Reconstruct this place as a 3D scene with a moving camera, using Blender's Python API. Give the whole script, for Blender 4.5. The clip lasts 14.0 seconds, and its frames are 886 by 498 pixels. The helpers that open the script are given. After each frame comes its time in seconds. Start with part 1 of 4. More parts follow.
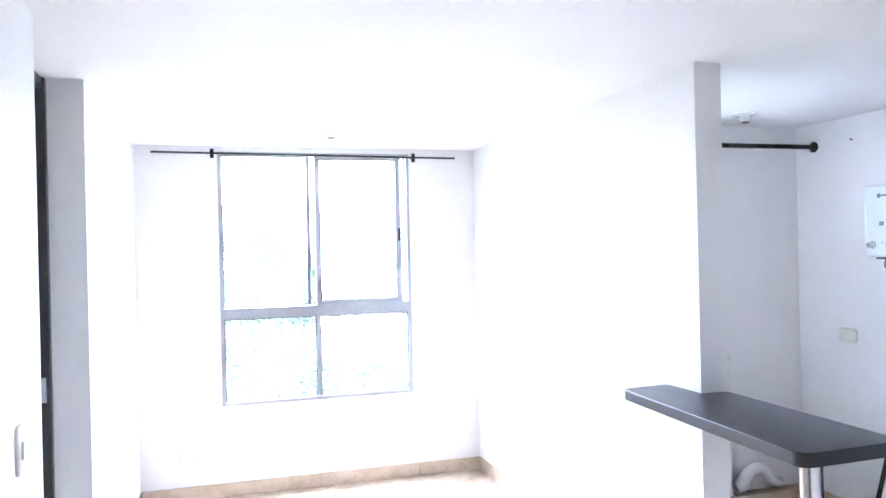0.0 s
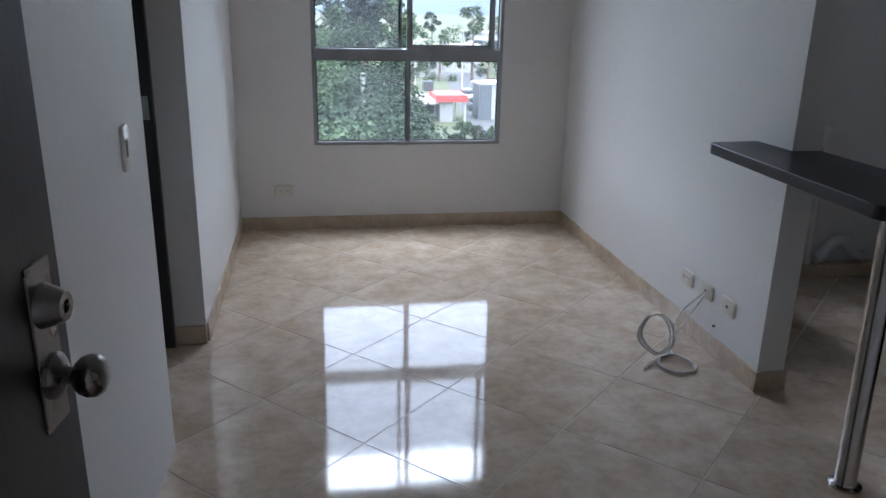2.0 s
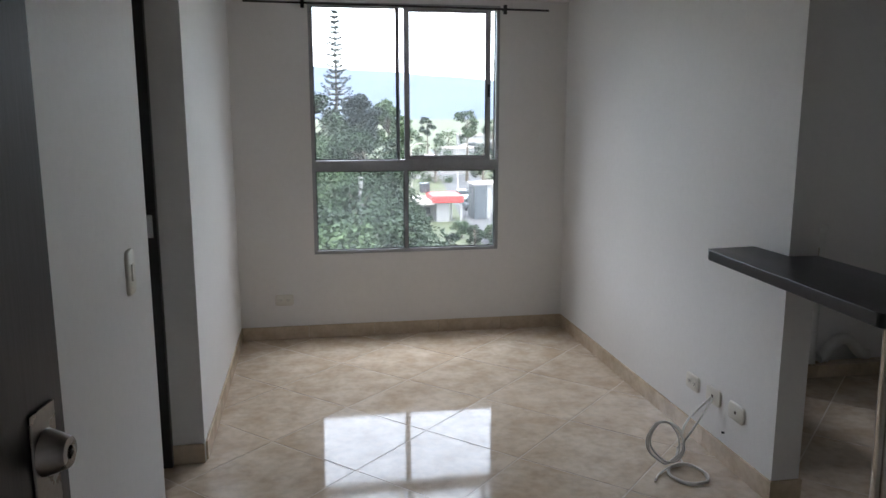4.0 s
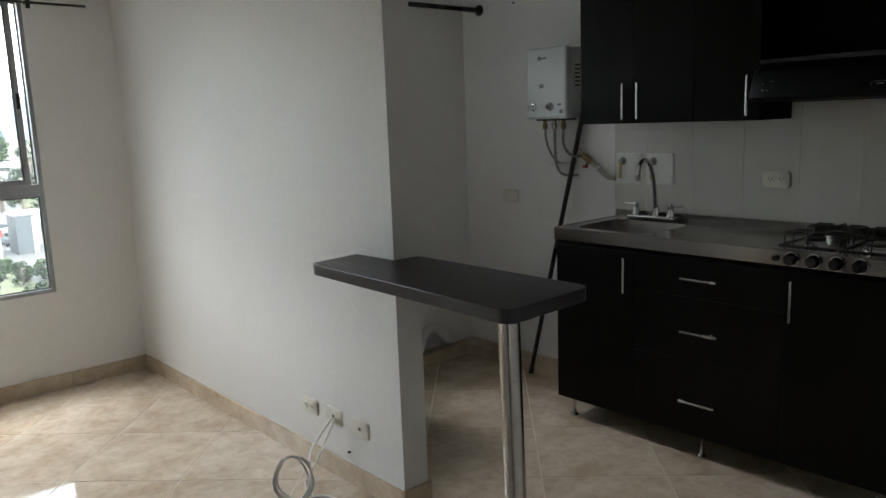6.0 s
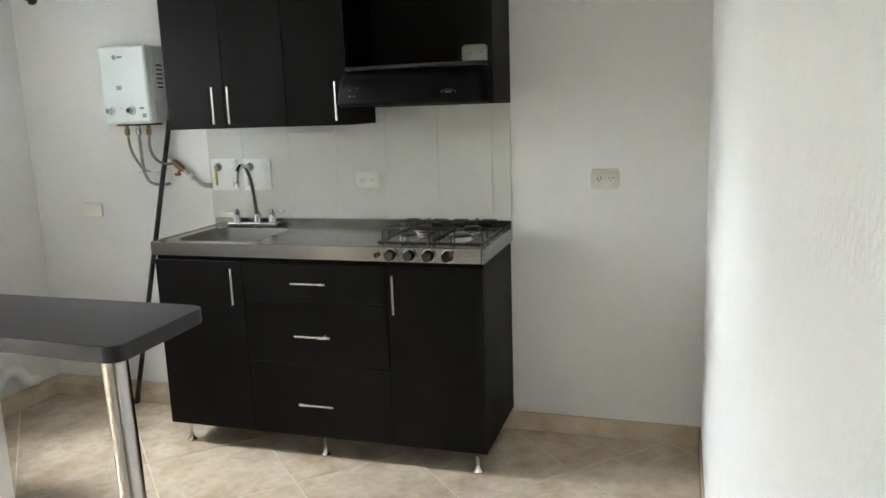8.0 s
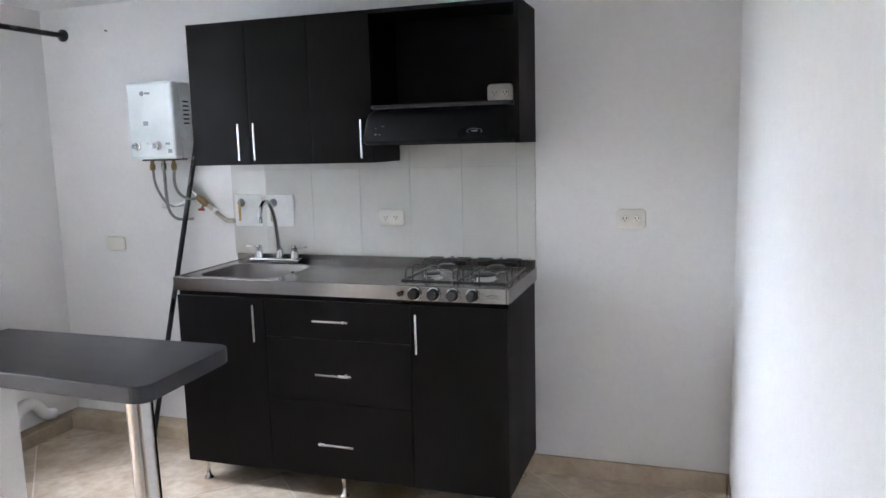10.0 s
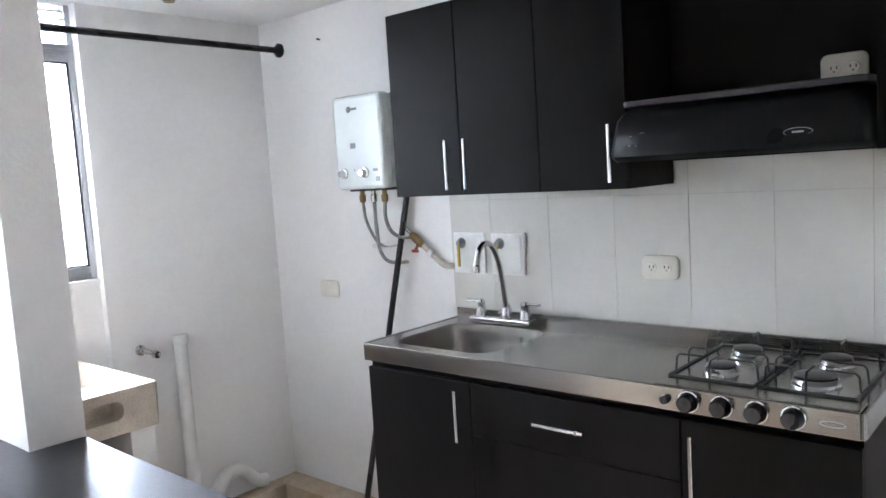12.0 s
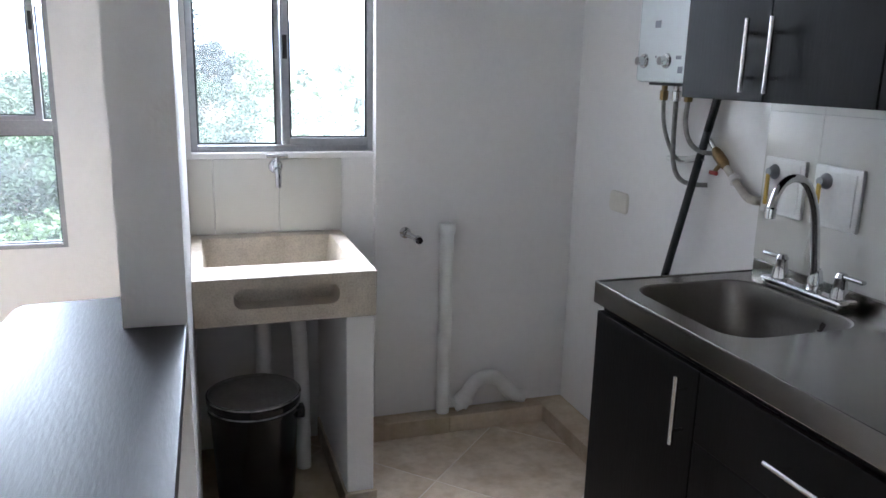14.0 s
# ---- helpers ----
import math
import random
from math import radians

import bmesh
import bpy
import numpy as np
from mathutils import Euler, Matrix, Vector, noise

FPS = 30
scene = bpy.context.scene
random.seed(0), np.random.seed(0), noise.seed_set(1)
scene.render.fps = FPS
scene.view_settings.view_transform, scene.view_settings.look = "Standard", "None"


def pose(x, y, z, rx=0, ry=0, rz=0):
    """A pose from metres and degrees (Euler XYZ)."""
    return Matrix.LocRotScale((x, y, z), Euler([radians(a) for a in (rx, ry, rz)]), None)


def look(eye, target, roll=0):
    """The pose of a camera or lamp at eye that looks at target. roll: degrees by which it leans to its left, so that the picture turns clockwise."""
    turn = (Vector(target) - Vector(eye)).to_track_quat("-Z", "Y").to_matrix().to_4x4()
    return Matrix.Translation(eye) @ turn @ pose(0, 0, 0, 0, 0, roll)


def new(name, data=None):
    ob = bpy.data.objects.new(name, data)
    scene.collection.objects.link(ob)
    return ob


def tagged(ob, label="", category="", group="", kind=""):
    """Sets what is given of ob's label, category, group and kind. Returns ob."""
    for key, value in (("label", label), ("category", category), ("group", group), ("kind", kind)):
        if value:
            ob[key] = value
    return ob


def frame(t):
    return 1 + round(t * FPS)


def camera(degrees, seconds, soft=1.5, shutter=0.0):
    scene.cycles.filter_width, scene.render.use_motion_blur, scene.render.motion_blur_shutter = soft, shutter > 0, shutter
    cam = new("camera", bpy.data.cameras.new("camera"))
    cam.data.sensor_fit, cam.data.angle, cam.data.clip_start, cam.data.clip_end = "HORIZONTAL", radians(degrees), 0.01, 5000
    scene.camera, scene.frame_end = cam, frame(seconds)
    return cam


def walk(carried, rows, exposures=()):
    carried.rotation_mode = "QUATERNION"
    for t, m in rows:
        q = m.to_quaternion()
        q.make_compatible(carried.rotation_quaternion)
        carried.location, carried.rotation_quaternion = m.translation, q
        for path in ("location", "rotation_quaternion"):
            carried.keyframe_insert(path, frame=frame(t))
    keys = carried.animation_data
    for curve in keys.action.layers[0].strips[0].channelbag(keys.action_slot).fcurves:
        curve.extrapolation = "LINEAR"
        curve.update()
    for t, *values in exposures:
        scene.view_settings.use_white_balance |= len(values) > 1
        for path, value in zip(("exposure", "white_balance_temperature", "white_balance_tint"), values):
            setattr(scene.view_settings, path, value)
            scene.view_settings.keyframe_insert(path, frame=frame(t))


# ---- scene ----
cam = camera(60.7, 14.0)
PATH = [
    (0, (-1.668, -2.35, 1.474), (-1.092, -0.436, 1.474), -1.3),
    (0.5, (-1.641, -2.330, 1.484), (-1.179, -0.384, 1.497), -0.95),
    (1, (-1.647, -2.323, 1.466), (-1.213, -0.372, 1.427), -1.2),
    (1.5, (-1.641, -2.336, 1.425), (-1.267, -0.389, 1.176), 0.75),
    (2, (-1.637, -2.382, 1.376), (-1.314, -0.503, 0.774), 1.2),
    (2.2, (-1.643, -2.400, 1.369), (-1.341, -0.551, 0.667), 0.9),
    (4.5, (-1.652, -2.347, 1.431), (-1.28, -0.4, 1.167), -0.3),
    (5, (-1.675, -2.263, 1.417), (-0.84, -0.464, 1.16), -1.1),
    (5.5, (-1.632, -2.139, 1.403), (-0.516, -0.511, 1.078), -2.3),
    (6, (-1.571, -2.015, 1.401), (-0.258, -0.544, 1.064), -2.1),
    (6.5, (-1.551, -1.968, 1.39), (0.005, -0.789, 0.958), -2.3),
    (7, (-1.544, -1.903, 1.388), (0.215, -1.046, 0.956), -2.2),
    (7.5, (-1.530, -1.919, 1.402), (0.337, -1.297, 1.004), -2.4),
    (10, (-1.508, -1.872, 1.431), (0.369, -1.24, 1.15), -1.5),
    (10.5, (-1.391, -1.805, 1.426), (0.433, -1.039, 1.134), -2.6),
    (11, (-1.126, -1.747, 1.441), (0.611, -0.796, 1.161), -1.9),
    (11.5, (-0.851, -1.649, 1.418), (0.84, -0.608, 1.175), -2.0),
    (12, (-0.544, -1.578, 1.427), (0.96, -0.275, 1.227), -3.6),
    (12.5, (-0.262, -1.557, 1.436), (0.814, 0.107, 1.164), 0.1),
    (13, (-0.071, -1.458, 1.417), (0.79, 0.328, 1.157), -0.1),
    (13.5, (0.053, -1.421, 1.42), (0.727, 0.436, 1.106), 1.8),
    (14, (0.139, -1.425, 1.406), (0.752, 0.422, 0.945), 1.4),
]
EXPOSURES = [
    (0.0, 7.15, 5300, 20), (0.5, 5.85, 5450, 20), (1.0, 4.87, 5680, 19), (1.5, 4.3, 5750, 17), (2.0, 3.95, 5600, 15), (4.5, 3.95, 6300, 14), (5.0, 3.95, 6400, 14),
    (5.5, 4.05, 6400, 12), (6.0, 4.5, 6450, 9), (6.5, 5.2, 6550, 9), (7.0, 6.05, 6700, 7), (7.5, 6.5, 6650, 7), (10.0, 6.65, 5900, 17), (11.0, 6.85, 5900, 17), (11.5, 6.95, 5900, 17), (12.0, 6.95, 5900, 16), (12.5, 6.72, 5900, 16),
    (13.0, 6.3, 5800, 16), (14.0, 5.95, 5800, 16)]
walk(cam, [(t, look(eye, target, roll)) for t, eye, target, roll in PATH], EXPOSURES)

# ---- world and sun ----
world = bpy.data.worlds.new("overcast_sky")
scene.world = world
world.use_nodes = True
wn = world.node_tree
sky = wn.nodes.new("ShaderNodeTexSky")
sky.sky_type = "NISHITA"
sky.sun_disc = False
sky.sun_elevation, sky.sun_rotation = radians(70), radians(158)
sky.dust_density, sky.air_density = 1.0, 1.0
grey = wn.nodes.new("ShaderNodeHueSaturation")
grey.inputs["Saturation"].default_value = 0.30
wn.links.new(sky.outputs[0], grey.inputs["Color"])
wn.links.new(grey.outputs[0], wn.nodes["Background"].inputs["Color"])
wn.nodes["Background"].inputs["Strength"].default_value = 0.10
sun_data = bpy.data.lights.new("sun", "SUN")
sun_data.energy, sun_data.angle, sun_data.color = 0.5, radians(14), (1.0, 0.96, 0.9)
sun = new("sun", sun_data)
sun.matrix_world = look((0, 0, 60), (-8, 20, 0))


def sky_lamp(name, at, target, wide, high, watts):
    """An added area lamp, hidden above a window's opening, that boosts the sky's light falling steeply in."""
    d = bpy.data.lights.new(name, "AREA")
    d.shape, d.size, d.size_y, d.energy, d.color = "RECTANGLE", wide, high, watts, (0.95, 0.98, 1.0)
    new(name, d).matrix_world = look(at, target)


# added lamps, out of view, that brighten the rooms against the outside
sky_lamp("window_fill_living", (-1.05, 3.6, 3.95), (-1.05, 1.0, 0.8), 3.8, 2.6, 31.0)
sky_lamp("window_fill_laundry", (0.75, 2.4, 3.3), (0.5, 0.5, 0.8), 1.4, 1.6, 3.6)


# ---- materials ----
def node_mat(name, colour, rough=0.5, metal=0.0, second=None, scale=6.0, fine=80.0, vary=0.25, bump=0.05, bump_scale=120.0,
             stretch=(1, 1, 1), piece=0.0, coat=0.0, rough_vary=0.08):
    """Two scales of colour variation, fine relief and uneven gloss."""
    m = bpy.data.materials.new(name)
    m.use_nodes = True
    nt = m.node_tree
    b = nt.nodes["Principled BSDF"]
    co = nt.nodes.new("ShaderNodeTexCoord")
    mp = nt.nodes.new("ShaderNodeMapping")
    mp.inputs["Scale"].default_value = stretch
    nt.links.new(co.outputs["Object"], mp.inputs["Vector"])
    src = mp.outputs["Vector"]
    if piece:
        info = nt.nodes.new("ShaderNodeObjectInfo")
        off = nt.nodes.new("ShaderNodeVectorMath")
        off.operation = "MULTIPLY_ADD"
        nt.links.new(info.outputs["Random"], off.inputs[0])
        off.inputs[1].default_value = (17, 29, 11)
        nt.links.new(src, off.inputs[2])
        src = off.outputs[0]
    big = nt.nodes.new("ShaderNodeTexNoise")
    big.inputs["Scale"].default_value, big.inputs["Detail"].default_value = scale, 6
    small = nt.nodes.new("ShaderNodeTexNoise")
    small.inputs["Scale"].default_value, small.inputs["Detail"].default_value = fine, 3
    for n in (big, small):
        nt.links.new(src, n.inputs["Vector"])
    second = second or tuple(c * (1 - vary) for c in colour)
    ramp = nt.nodes.new("ShaderNodeValToRGB")
    ramp.color_ramp.elements[0].position, ramp.color_ramp.elements[1].position = 0.35, 0.68
    ramp.color_ramp.elements[0].color, ramp.color_ramp.elements[1].color = (*second, 1), (*colour, 1)
    nt.links.new(big.outputs["Fac"], ramp.inputs["Fac"])
    mix = nt.nodes.new("ShaderNodeMix")
    mix.data_type, mix.blend_type = "RGBA", "MULTIPLY"
    mix.inputs["Factor"].default_value = min(1.0, vary * 1.5)
    r2 = nt.nodes.new("ShaderNodeValToRGB")
    r2.color_ramp.elements[0].position, r2.color_ramp.elements[1].position = 0.3, 0.6
    r2.color_ramp.elements[0].color = (0.6, 0.6, 0.6, 1)
    nt.links.new(small.outputs["Fac"], r2.inputs["Fac"])
    nt.links.new(ramp.outputs["Color"], mix.inputs["A"])
    nt.links.new(r2.outputs["Color"], mix.inputs["B"])
    nt.links.new(mix.outputs["Result"], b.inputs["Base Color"])
    b.inputs["Metallic"].default_value = metal
    rr = nt.nodes.new("ShaderNodeMapRange")
    rr.inputs["To Min"].default_value, rr.inputs["To Max"].default_value = max(0.02, rough - rough_vary), min(1, rough + rough_vary)
    nt.links.new(big.outputs["Fac"], rr.inputs["Value"])
    nt.links.new(rr.outputs["Result"], b.inputs["Roughness"])
    if coat:
        b.inputs["Coat Weight"].default_value = coat
        b.inputs["Coat Roughness"].default_value = 0.06
    if bump:
        rel = nt.nodes.new("ShaderNodeTexNoise")
        rel.inputs["Scale"].default_value, rel.inputs["Detail"].default_value = bump_scale, 4
        nt.links.new(src, rel.inputs["Vector"])
        bp = nt.nodes.new("ShaderNodeBump")
        bp.inputs["Strength"].default_value, bp.inputs["Distance"].default_value = bump, 0.01
        nt.links.new(rel.outputs["Fac"], bp.inputs["Height"])
        nt.links.new(bp.outputs["Normal"], b.inputs["Normal"])
    return m


def glass_mat(name, dust_haze):
    """Clear pane with gloss and a thin, uneven dusty film that also paints haze over the view."""
    m = bpy.data.materials.new(name)
    m.use_nodes = True
    nt = m.node_tree
    nt.nodes.remove(nt.nodes["Principled BSDF"])
    clear, shine, blend = (nt.nodes.new(k) for k in ("ShaderNodeBsdfTransparent", "ShaderNodeBsdfGlossy", "ShaderNodeMixShader"))
    film, veil, film_noise, level, co = (nt.nodes.new(k) for k in ("ShaderNodeBsdfTranslucent", "ShaderNodeMixShader", "ShaderNodeTexNoise", "ShaderNodeMapRange",
                                                            "ShaderNodeTexCoord"))
    clear.inputs["Color"].default_value = (0.95, 0.97, 0.96, 1)
    film.inputs["Color"].default_value = (0.80, 0.84, 0.86, 1)
    shine.inputs["Roughness"].default_value = 0.01
    film_noise.inputs["Scale"].default_value, film_noise.inputs["Detail"].default_value = 4.0, 6
    nt.links.new(co.outputs["Object"], film_noise.inputs["Vector"])
    nt.links.new(film_noise.outputs["Fac"], level.inputs["Value"])
    level.inputs["To Min"].default_value, level.inputs["To Max"].default_value = dust_haze * 0.5, dust_haze * 1.5
    nt.links.new(level.outputs["Result"], veil.inputs[0])
    nt.links.new(clear.outputs[0], veil.inputs[1])
    nt.links.new(film.outputs[0], veil.inputs[2])
    fres = nt.nodes.new("ShaderNodeFresnel")
    fres.inputs["IOR"].default_value = 1.45
    nt.links.new(fres.outputs[0], blend.inputs[0])
    nt.links.new(veil.outputs[0], blend.inputs[1])
    nt.links.new(shine.outputs[0], blend.inputs[2])
    nt.links.new(blend.outputs[0], nt.nodes["Material Output"].inputs["Surface"])
    return m


WALL = node_mat("wall_paint", (0.80, 0.79, 0.775), 0.62, second=(0.775, 0.765, 0.75), scale=1.6, fine=35, vary=0.035, bump=0.10, bump_scale=90)
CEIL = node_mat("ceiling_paint", (0.80, 0.795, 0.79), 0.8, second=(0.77, 0.765, 0.76), scale=1.3, fine=40, vary=0.03, bump=0.12, bump_scale=70)
FLOOR = node_mat("marbled_beige_tile", (0.71, 0.61, 0.49), 0.065, second=(0.55, 0.435, 0.315), scale=7.5, fine=28, vary=0.24, bump=0.022, bump_scale=7,
                 piece=1, rough_vary=0.025)
FLOOR.node_tree.nodes["Principled BSDF"].inputs["Specular IOR Level"].default_value = 0.75
GROUT = node_mat("pale_grout", (0.67, 0.58, 0.475), 0.3, vary=0.2, bump=0.2)
SKIRT = node_mat("beige_skirting_tile", (0.64, 0.53, 0.40), 0.22, second=(0.52, 0.41, 0.29), scale=9, fine=40, vary=0.18, bump=0.02)
WTILE = node_mat("white_glazed_tile", (0.62, 0.61, 0.565), 0.2, second=(0.59, 0.58, 0.535), scale=3, fine=20, vary=0.03, bump=0.02, bump_scale=14, piece=1)
WGROUT = node_mat("tile_joint", (0.58, 0.57, 0.53), 0.85, vary=0.1)
BLACKWOOD = node_mat("wenge_laminate", (0.0078, 0.0066, 0.0062), 0.45, second=(0.0055, 0.0046, 0.0044), scale=5, fine=120, vary=0.35, bump=0.06,
                     bump_scale=160, stretch=(1, 1, 0.12))
BLACKWOOD.node_tree.nodes["Principled BSDF"].inputs["Specular IOR Level"].default_value = 0.085
BARTOP = node_mat("black_laminate_top", (0.020, 0.019, 0.021), 0.38, second=(0.014, 0.013, 0.015), scale=6, fine=140, vary=0.4, bump=0.055, bump_scale=190,
                  stretch=(1, 0.16, 1), rough_vary=0.12)
DOORWOOD = node_mat("dark_door_paint", (0.03, 0.026, 0.026), 0.4, scale=4, fine=90, vary=0.3, bump=0.05, stretch=(1, 1, 0.1))
STEEL = node_mat("brushed_steel", (0.29, 0.28, 0.262), 0.20, 1.0, second=(0.24, 0.23, 0.215), scale=4, fine=160, vary=0.12, bump=0.03, bump_scale=260,
                 stretch=(1, 0.06, 1))
BASIN = node_mat("pressed_steel", (0.22, 0.207, 0.19), 0.3, 1.0, scale=9, fine=120, vary=0.12, bump=0.03)
CHROME = node_mat("chrome", (0.62, 0.62, 0.63), 0.09, 1.0, scale=20, fine=90, vary=0.08, bump=0.0, rough_vary=0.04)
LEGSTEEL = node_mat("polished_steel_tube", (0.50, 0.47, 0.44), 0.2, 1.0, scale=12, fine=90, vary=0.12, bump=0.0, rough_vary=0.05)
LOCKMETAL = node_mat("aged_nickel", (0.24, 0.225, 0.21), 0.28, 1.0, scale=14, fine=100, vary=0.2, bump=0.02)
SATIN = node_mat("satin_metal", (0.66, 0.65, 0.63), 0.26, 1.0, scale=12, fine=120, vary=0.12, bump=0.02)
ALU = node_mat("grey_aluminium", (0.42, 0.43, 0.44), 0.38, 0.75, scale=8, fine=70, vary=0.15, bump=0.02)
RUBBER = node_mat("black_rubber", (0.02, 0.02, 0.022), 0.6, vary=0.3)
IRON = node_mat("black_enamel", (0.018, 0.018, 0.018), 0.35, vary=0.3, bump=0.08)
KNOB = node_mat("black_plastic", (0.012, 0.012, 0.013), 0.28, vary=0.2)
HOOD = node_mat("hood_black_lacquer", (0.006, 0.006, 0.007), 0.3, vary=0.2, bump=0.01)
HOOD.node_tree.nodes["Principled BSDF"].inputs["Specular IOR Level"].default_value = 0.09
ENAMEL = node_mat("white_enamel", (0.78, 0.83, 0.83), 0.25, second=(0.74, 0.80, 0.80), scale=3, fine=30, vary=0.03, bump=0.0)
GREYPLASTIC = node_mat("grey_plastic", (0.32, 0.33, 0.34), 0.45, vary=0.15)
PLATE = node_mat("ivory_plastic", (0.75, 0.72, 0.64), 0.35, vary=0.06, bump=0.0)
SLOT = node_mat("dark_slot", (0.08, 0.06, 0.045), 0.6, vary=0.1, bump=0)
PVC = node_mat("white_pvc", (0.78, 0.78, 0.76), 0.4, second=(0.70, 0.70, 0.67), scale=8, vary=0.06, bump=0.03)
HOSE = node_mat("grey_braided_hose", (0.34, 0.33, 0.31), 0.4, 0.5, scale=60, fine=300, vary=0.35, bump=0.3, bump_scale=400)
BRASS = node_mat("brass", (0.30, 0.21, 0.10), 0.35, 1.0, vary=0.25, scale=30)
YELLOW = node_mat("yellow_lever_sleeve", (0.55, 0.36, 0.06), 0.45, vary=0.2)
RED = node_mat("red_lever", (0.35, 0.03, 0.02), 0.45, vary=0.2)
CREAMPIPE = node_mat("cream_pipe", (0.54, 0.50, 0.42), 0.5, vary=0.2, scale=20)
GRANITE = node_mat("cast_granite", (0.60, 0.53, 0.43), 0.5, second=(0.47, 0.41, 0.33), scale=16, fine=170, vary=0.35, bump=0.12, bump_scale=150)
BUCKET = node_mat("black_bucket_plastic", (0.014, 0.012, 0.012), 0.2, vary=0.3, scale=8)
BUCKETRIM = node_mat("worn_rim_print", (0.60, 0.58, 0.57), 0.5, second=(0.03, 0.025, 0.025), scale=26, fine=60, vary=0.4)
BUCKETIN = node_mat("bucket_lid_grey", (0.42, 0.41, 0.405), 0.55, vary=0.25, scale=7)
CABLE = node_mat("white_cable", (0.80, 0.78, 0.74), 0.45, vary=0.08)
PORCELAIN = node_mat("white_porcelain", (0.80, 0.79, 0.76), 0.22, vary=0.03, bump=0)
MARK = node_mat("grey_print", (0.22, 0.24, 0.27), 0.5, vary=0.1, bump=0)
LEAFS = [node_mat("leaf_" + n, c, 0.55, second=d, scale=0.7, fine=6, vary=0.35, bump=0) for n, c, d in (
    ("deep", (0.034, 0.053, 0.028), (0.013, 0.023, 0.013)), ("mid", (0.055, 0.083, 0.035), (0.021, 0.036, 0.017)),
    ("light", (0.086, 0.122, 0.058), (0.042, 0.068, 0.034)), ("dark", (0.026, 0.036, 0.031), (0.012, 0.018, 0.015)))]
for leafy in LEAFS:
    leafy.node_tree.nodes["Principled BSDF"].inputs["Specular IOR Level"].default_value = 0.08
BARK = node_mat("bark", (0.16, 0.13, 0.10), 0.9, scale=5, fine=30, vary=0.4, bump=0.4, bump_scale=20)
LAWN = node_mat("lawn", (0.085, 0.092, 0.042), 0.9, second=(0.045, 0.056, 0.024), scale=0.06, fine=1.2, vary=0.3, bump=0.2, bump_scale=3)
ASPHALT = node_mat("asphalt", (0.07, 0.07, 0.07), 0.9, scale=0.3, fine=5, vary=0.2, bump=0.1)
# distance haze is painted into the ridge's base colour as a blue cast
HILL = node_mat("wooded_mountain_haze", (0.074, 0.096, 0.128), 0.95, second=(0.060, 0.080, 0.110), scale=0.004, fine=0.03, vary=0.14, bump=0)
RENDERWALL = node_mat("white_render", (0.27, 0.262, 0.25), 0.8, scale=0.4, fine=4, vary=0.1)
REDROOF = node_mat("red_fascia", (0.50, 0.035, 0.03), 0.5, scale=0.6, fine=5, vary=0.15)
ROOFGREY = node_mat("grey_roof_sheet", (0.40, 0.36, 0.32), 0.7, scale=0.6, fine=5, vary=0.2)
DARKGLASS = node_mat("dark_pane", (0.04, 0.045, 0.05), 0.15, vary=0.2, scale=0.5, bump=0)
SLATE = node_mat("slate_panel", (0.06, 0.07, 0.078), 0.6, scale=0.8, fine=6, vary=0.15)
# the panes' pale film also stands in for haze and flare outside
GLASS = glass_mat("window_glass", 0.015)
DUSTYHAZEGLASS = glass_mat("dusty_hazy_window_glass", 0.026)


# ---- mesh helpers ----
def box(bm, x0, x1, y0, y1, z0, z1, bev=0.0, seg=2):
    v = [bm.verts.new((x, y, z)) for x in (x0, x1) for y in (y0, y1) for z in (z0, z1)]
    fs = [bm.faces.new([v[i] for i in q]) for q in ((0, 1, 3, 2), (4, 6, 7, 5), (0, 4, 5, 1), (2, 3, 7, 6), (0, 2, 6, 4), (1, 5, 7, 3))]
    if bev:
        bmesh.ops.bevel(bm, geom=list({e for f in fs for e in f.edges}), offset=bev, segments=seg, affect="EDGES", profile=0.5)


def ring_frame(d):
    a = Vector((0, 0, 1)) if abs(d.z) < 0.9 else Vector((1, 0, 0))
    u = d.cross(a).normalized()
    return u, d.cross(u).normalized()


def tube(bm, pts, r, seg=10, smooth_steps=0, cap=True):
    """Sweeps a circle along a line; r is a number or one radius a point."""
    p = [Vector(q) for q in pts]
    rad = list(r) if isinstance(r, (list, tuple)) else [r] * len(p)
    for _ in range(smooth_steps):
        q, s = [p[0]], [rad[0]]
        for i in range(len(p) - 1):
            q += [p[i].lerp(p[i + 1], 0.25), p[i].lerp(p[i + 1], 0.75)]
            s += [rad[i] * 0.75 + rad[i + 1] * 0.25, rad[i] * 0.25 + rad[i + 1] * 0.75]
        p, rad = q + [p[-1]], s + [rad[-1]]
    rings, u = [], None
    for i, c in enumerate(p):
        d = (p[min(i + 1, len(p) - 1)] - p[max(i - 1, 0)]).normalized()
        if u is None:
            u, w = ring_frame(d)
        else:
            u = (u - d * u.dot(d)).normalized()
            w = d.cross(u)
        rings.append([bm.verts.new(c + (u * math.cos(a) + w * math.sin(a)) * rad[i]) for a in (2 * math.pi * k / seg for k in range(seg))])
    for a, b in zip(rings, rings[1:]):
        for k in range(seg):
            bm.faces.new((a[k], a[(k + 1) % seg], b[(k + 1) % seg], b[k]))
    if cap:
        bm.faces.new(rings[0][::-1])
        bm.faces.new(rings[-1])


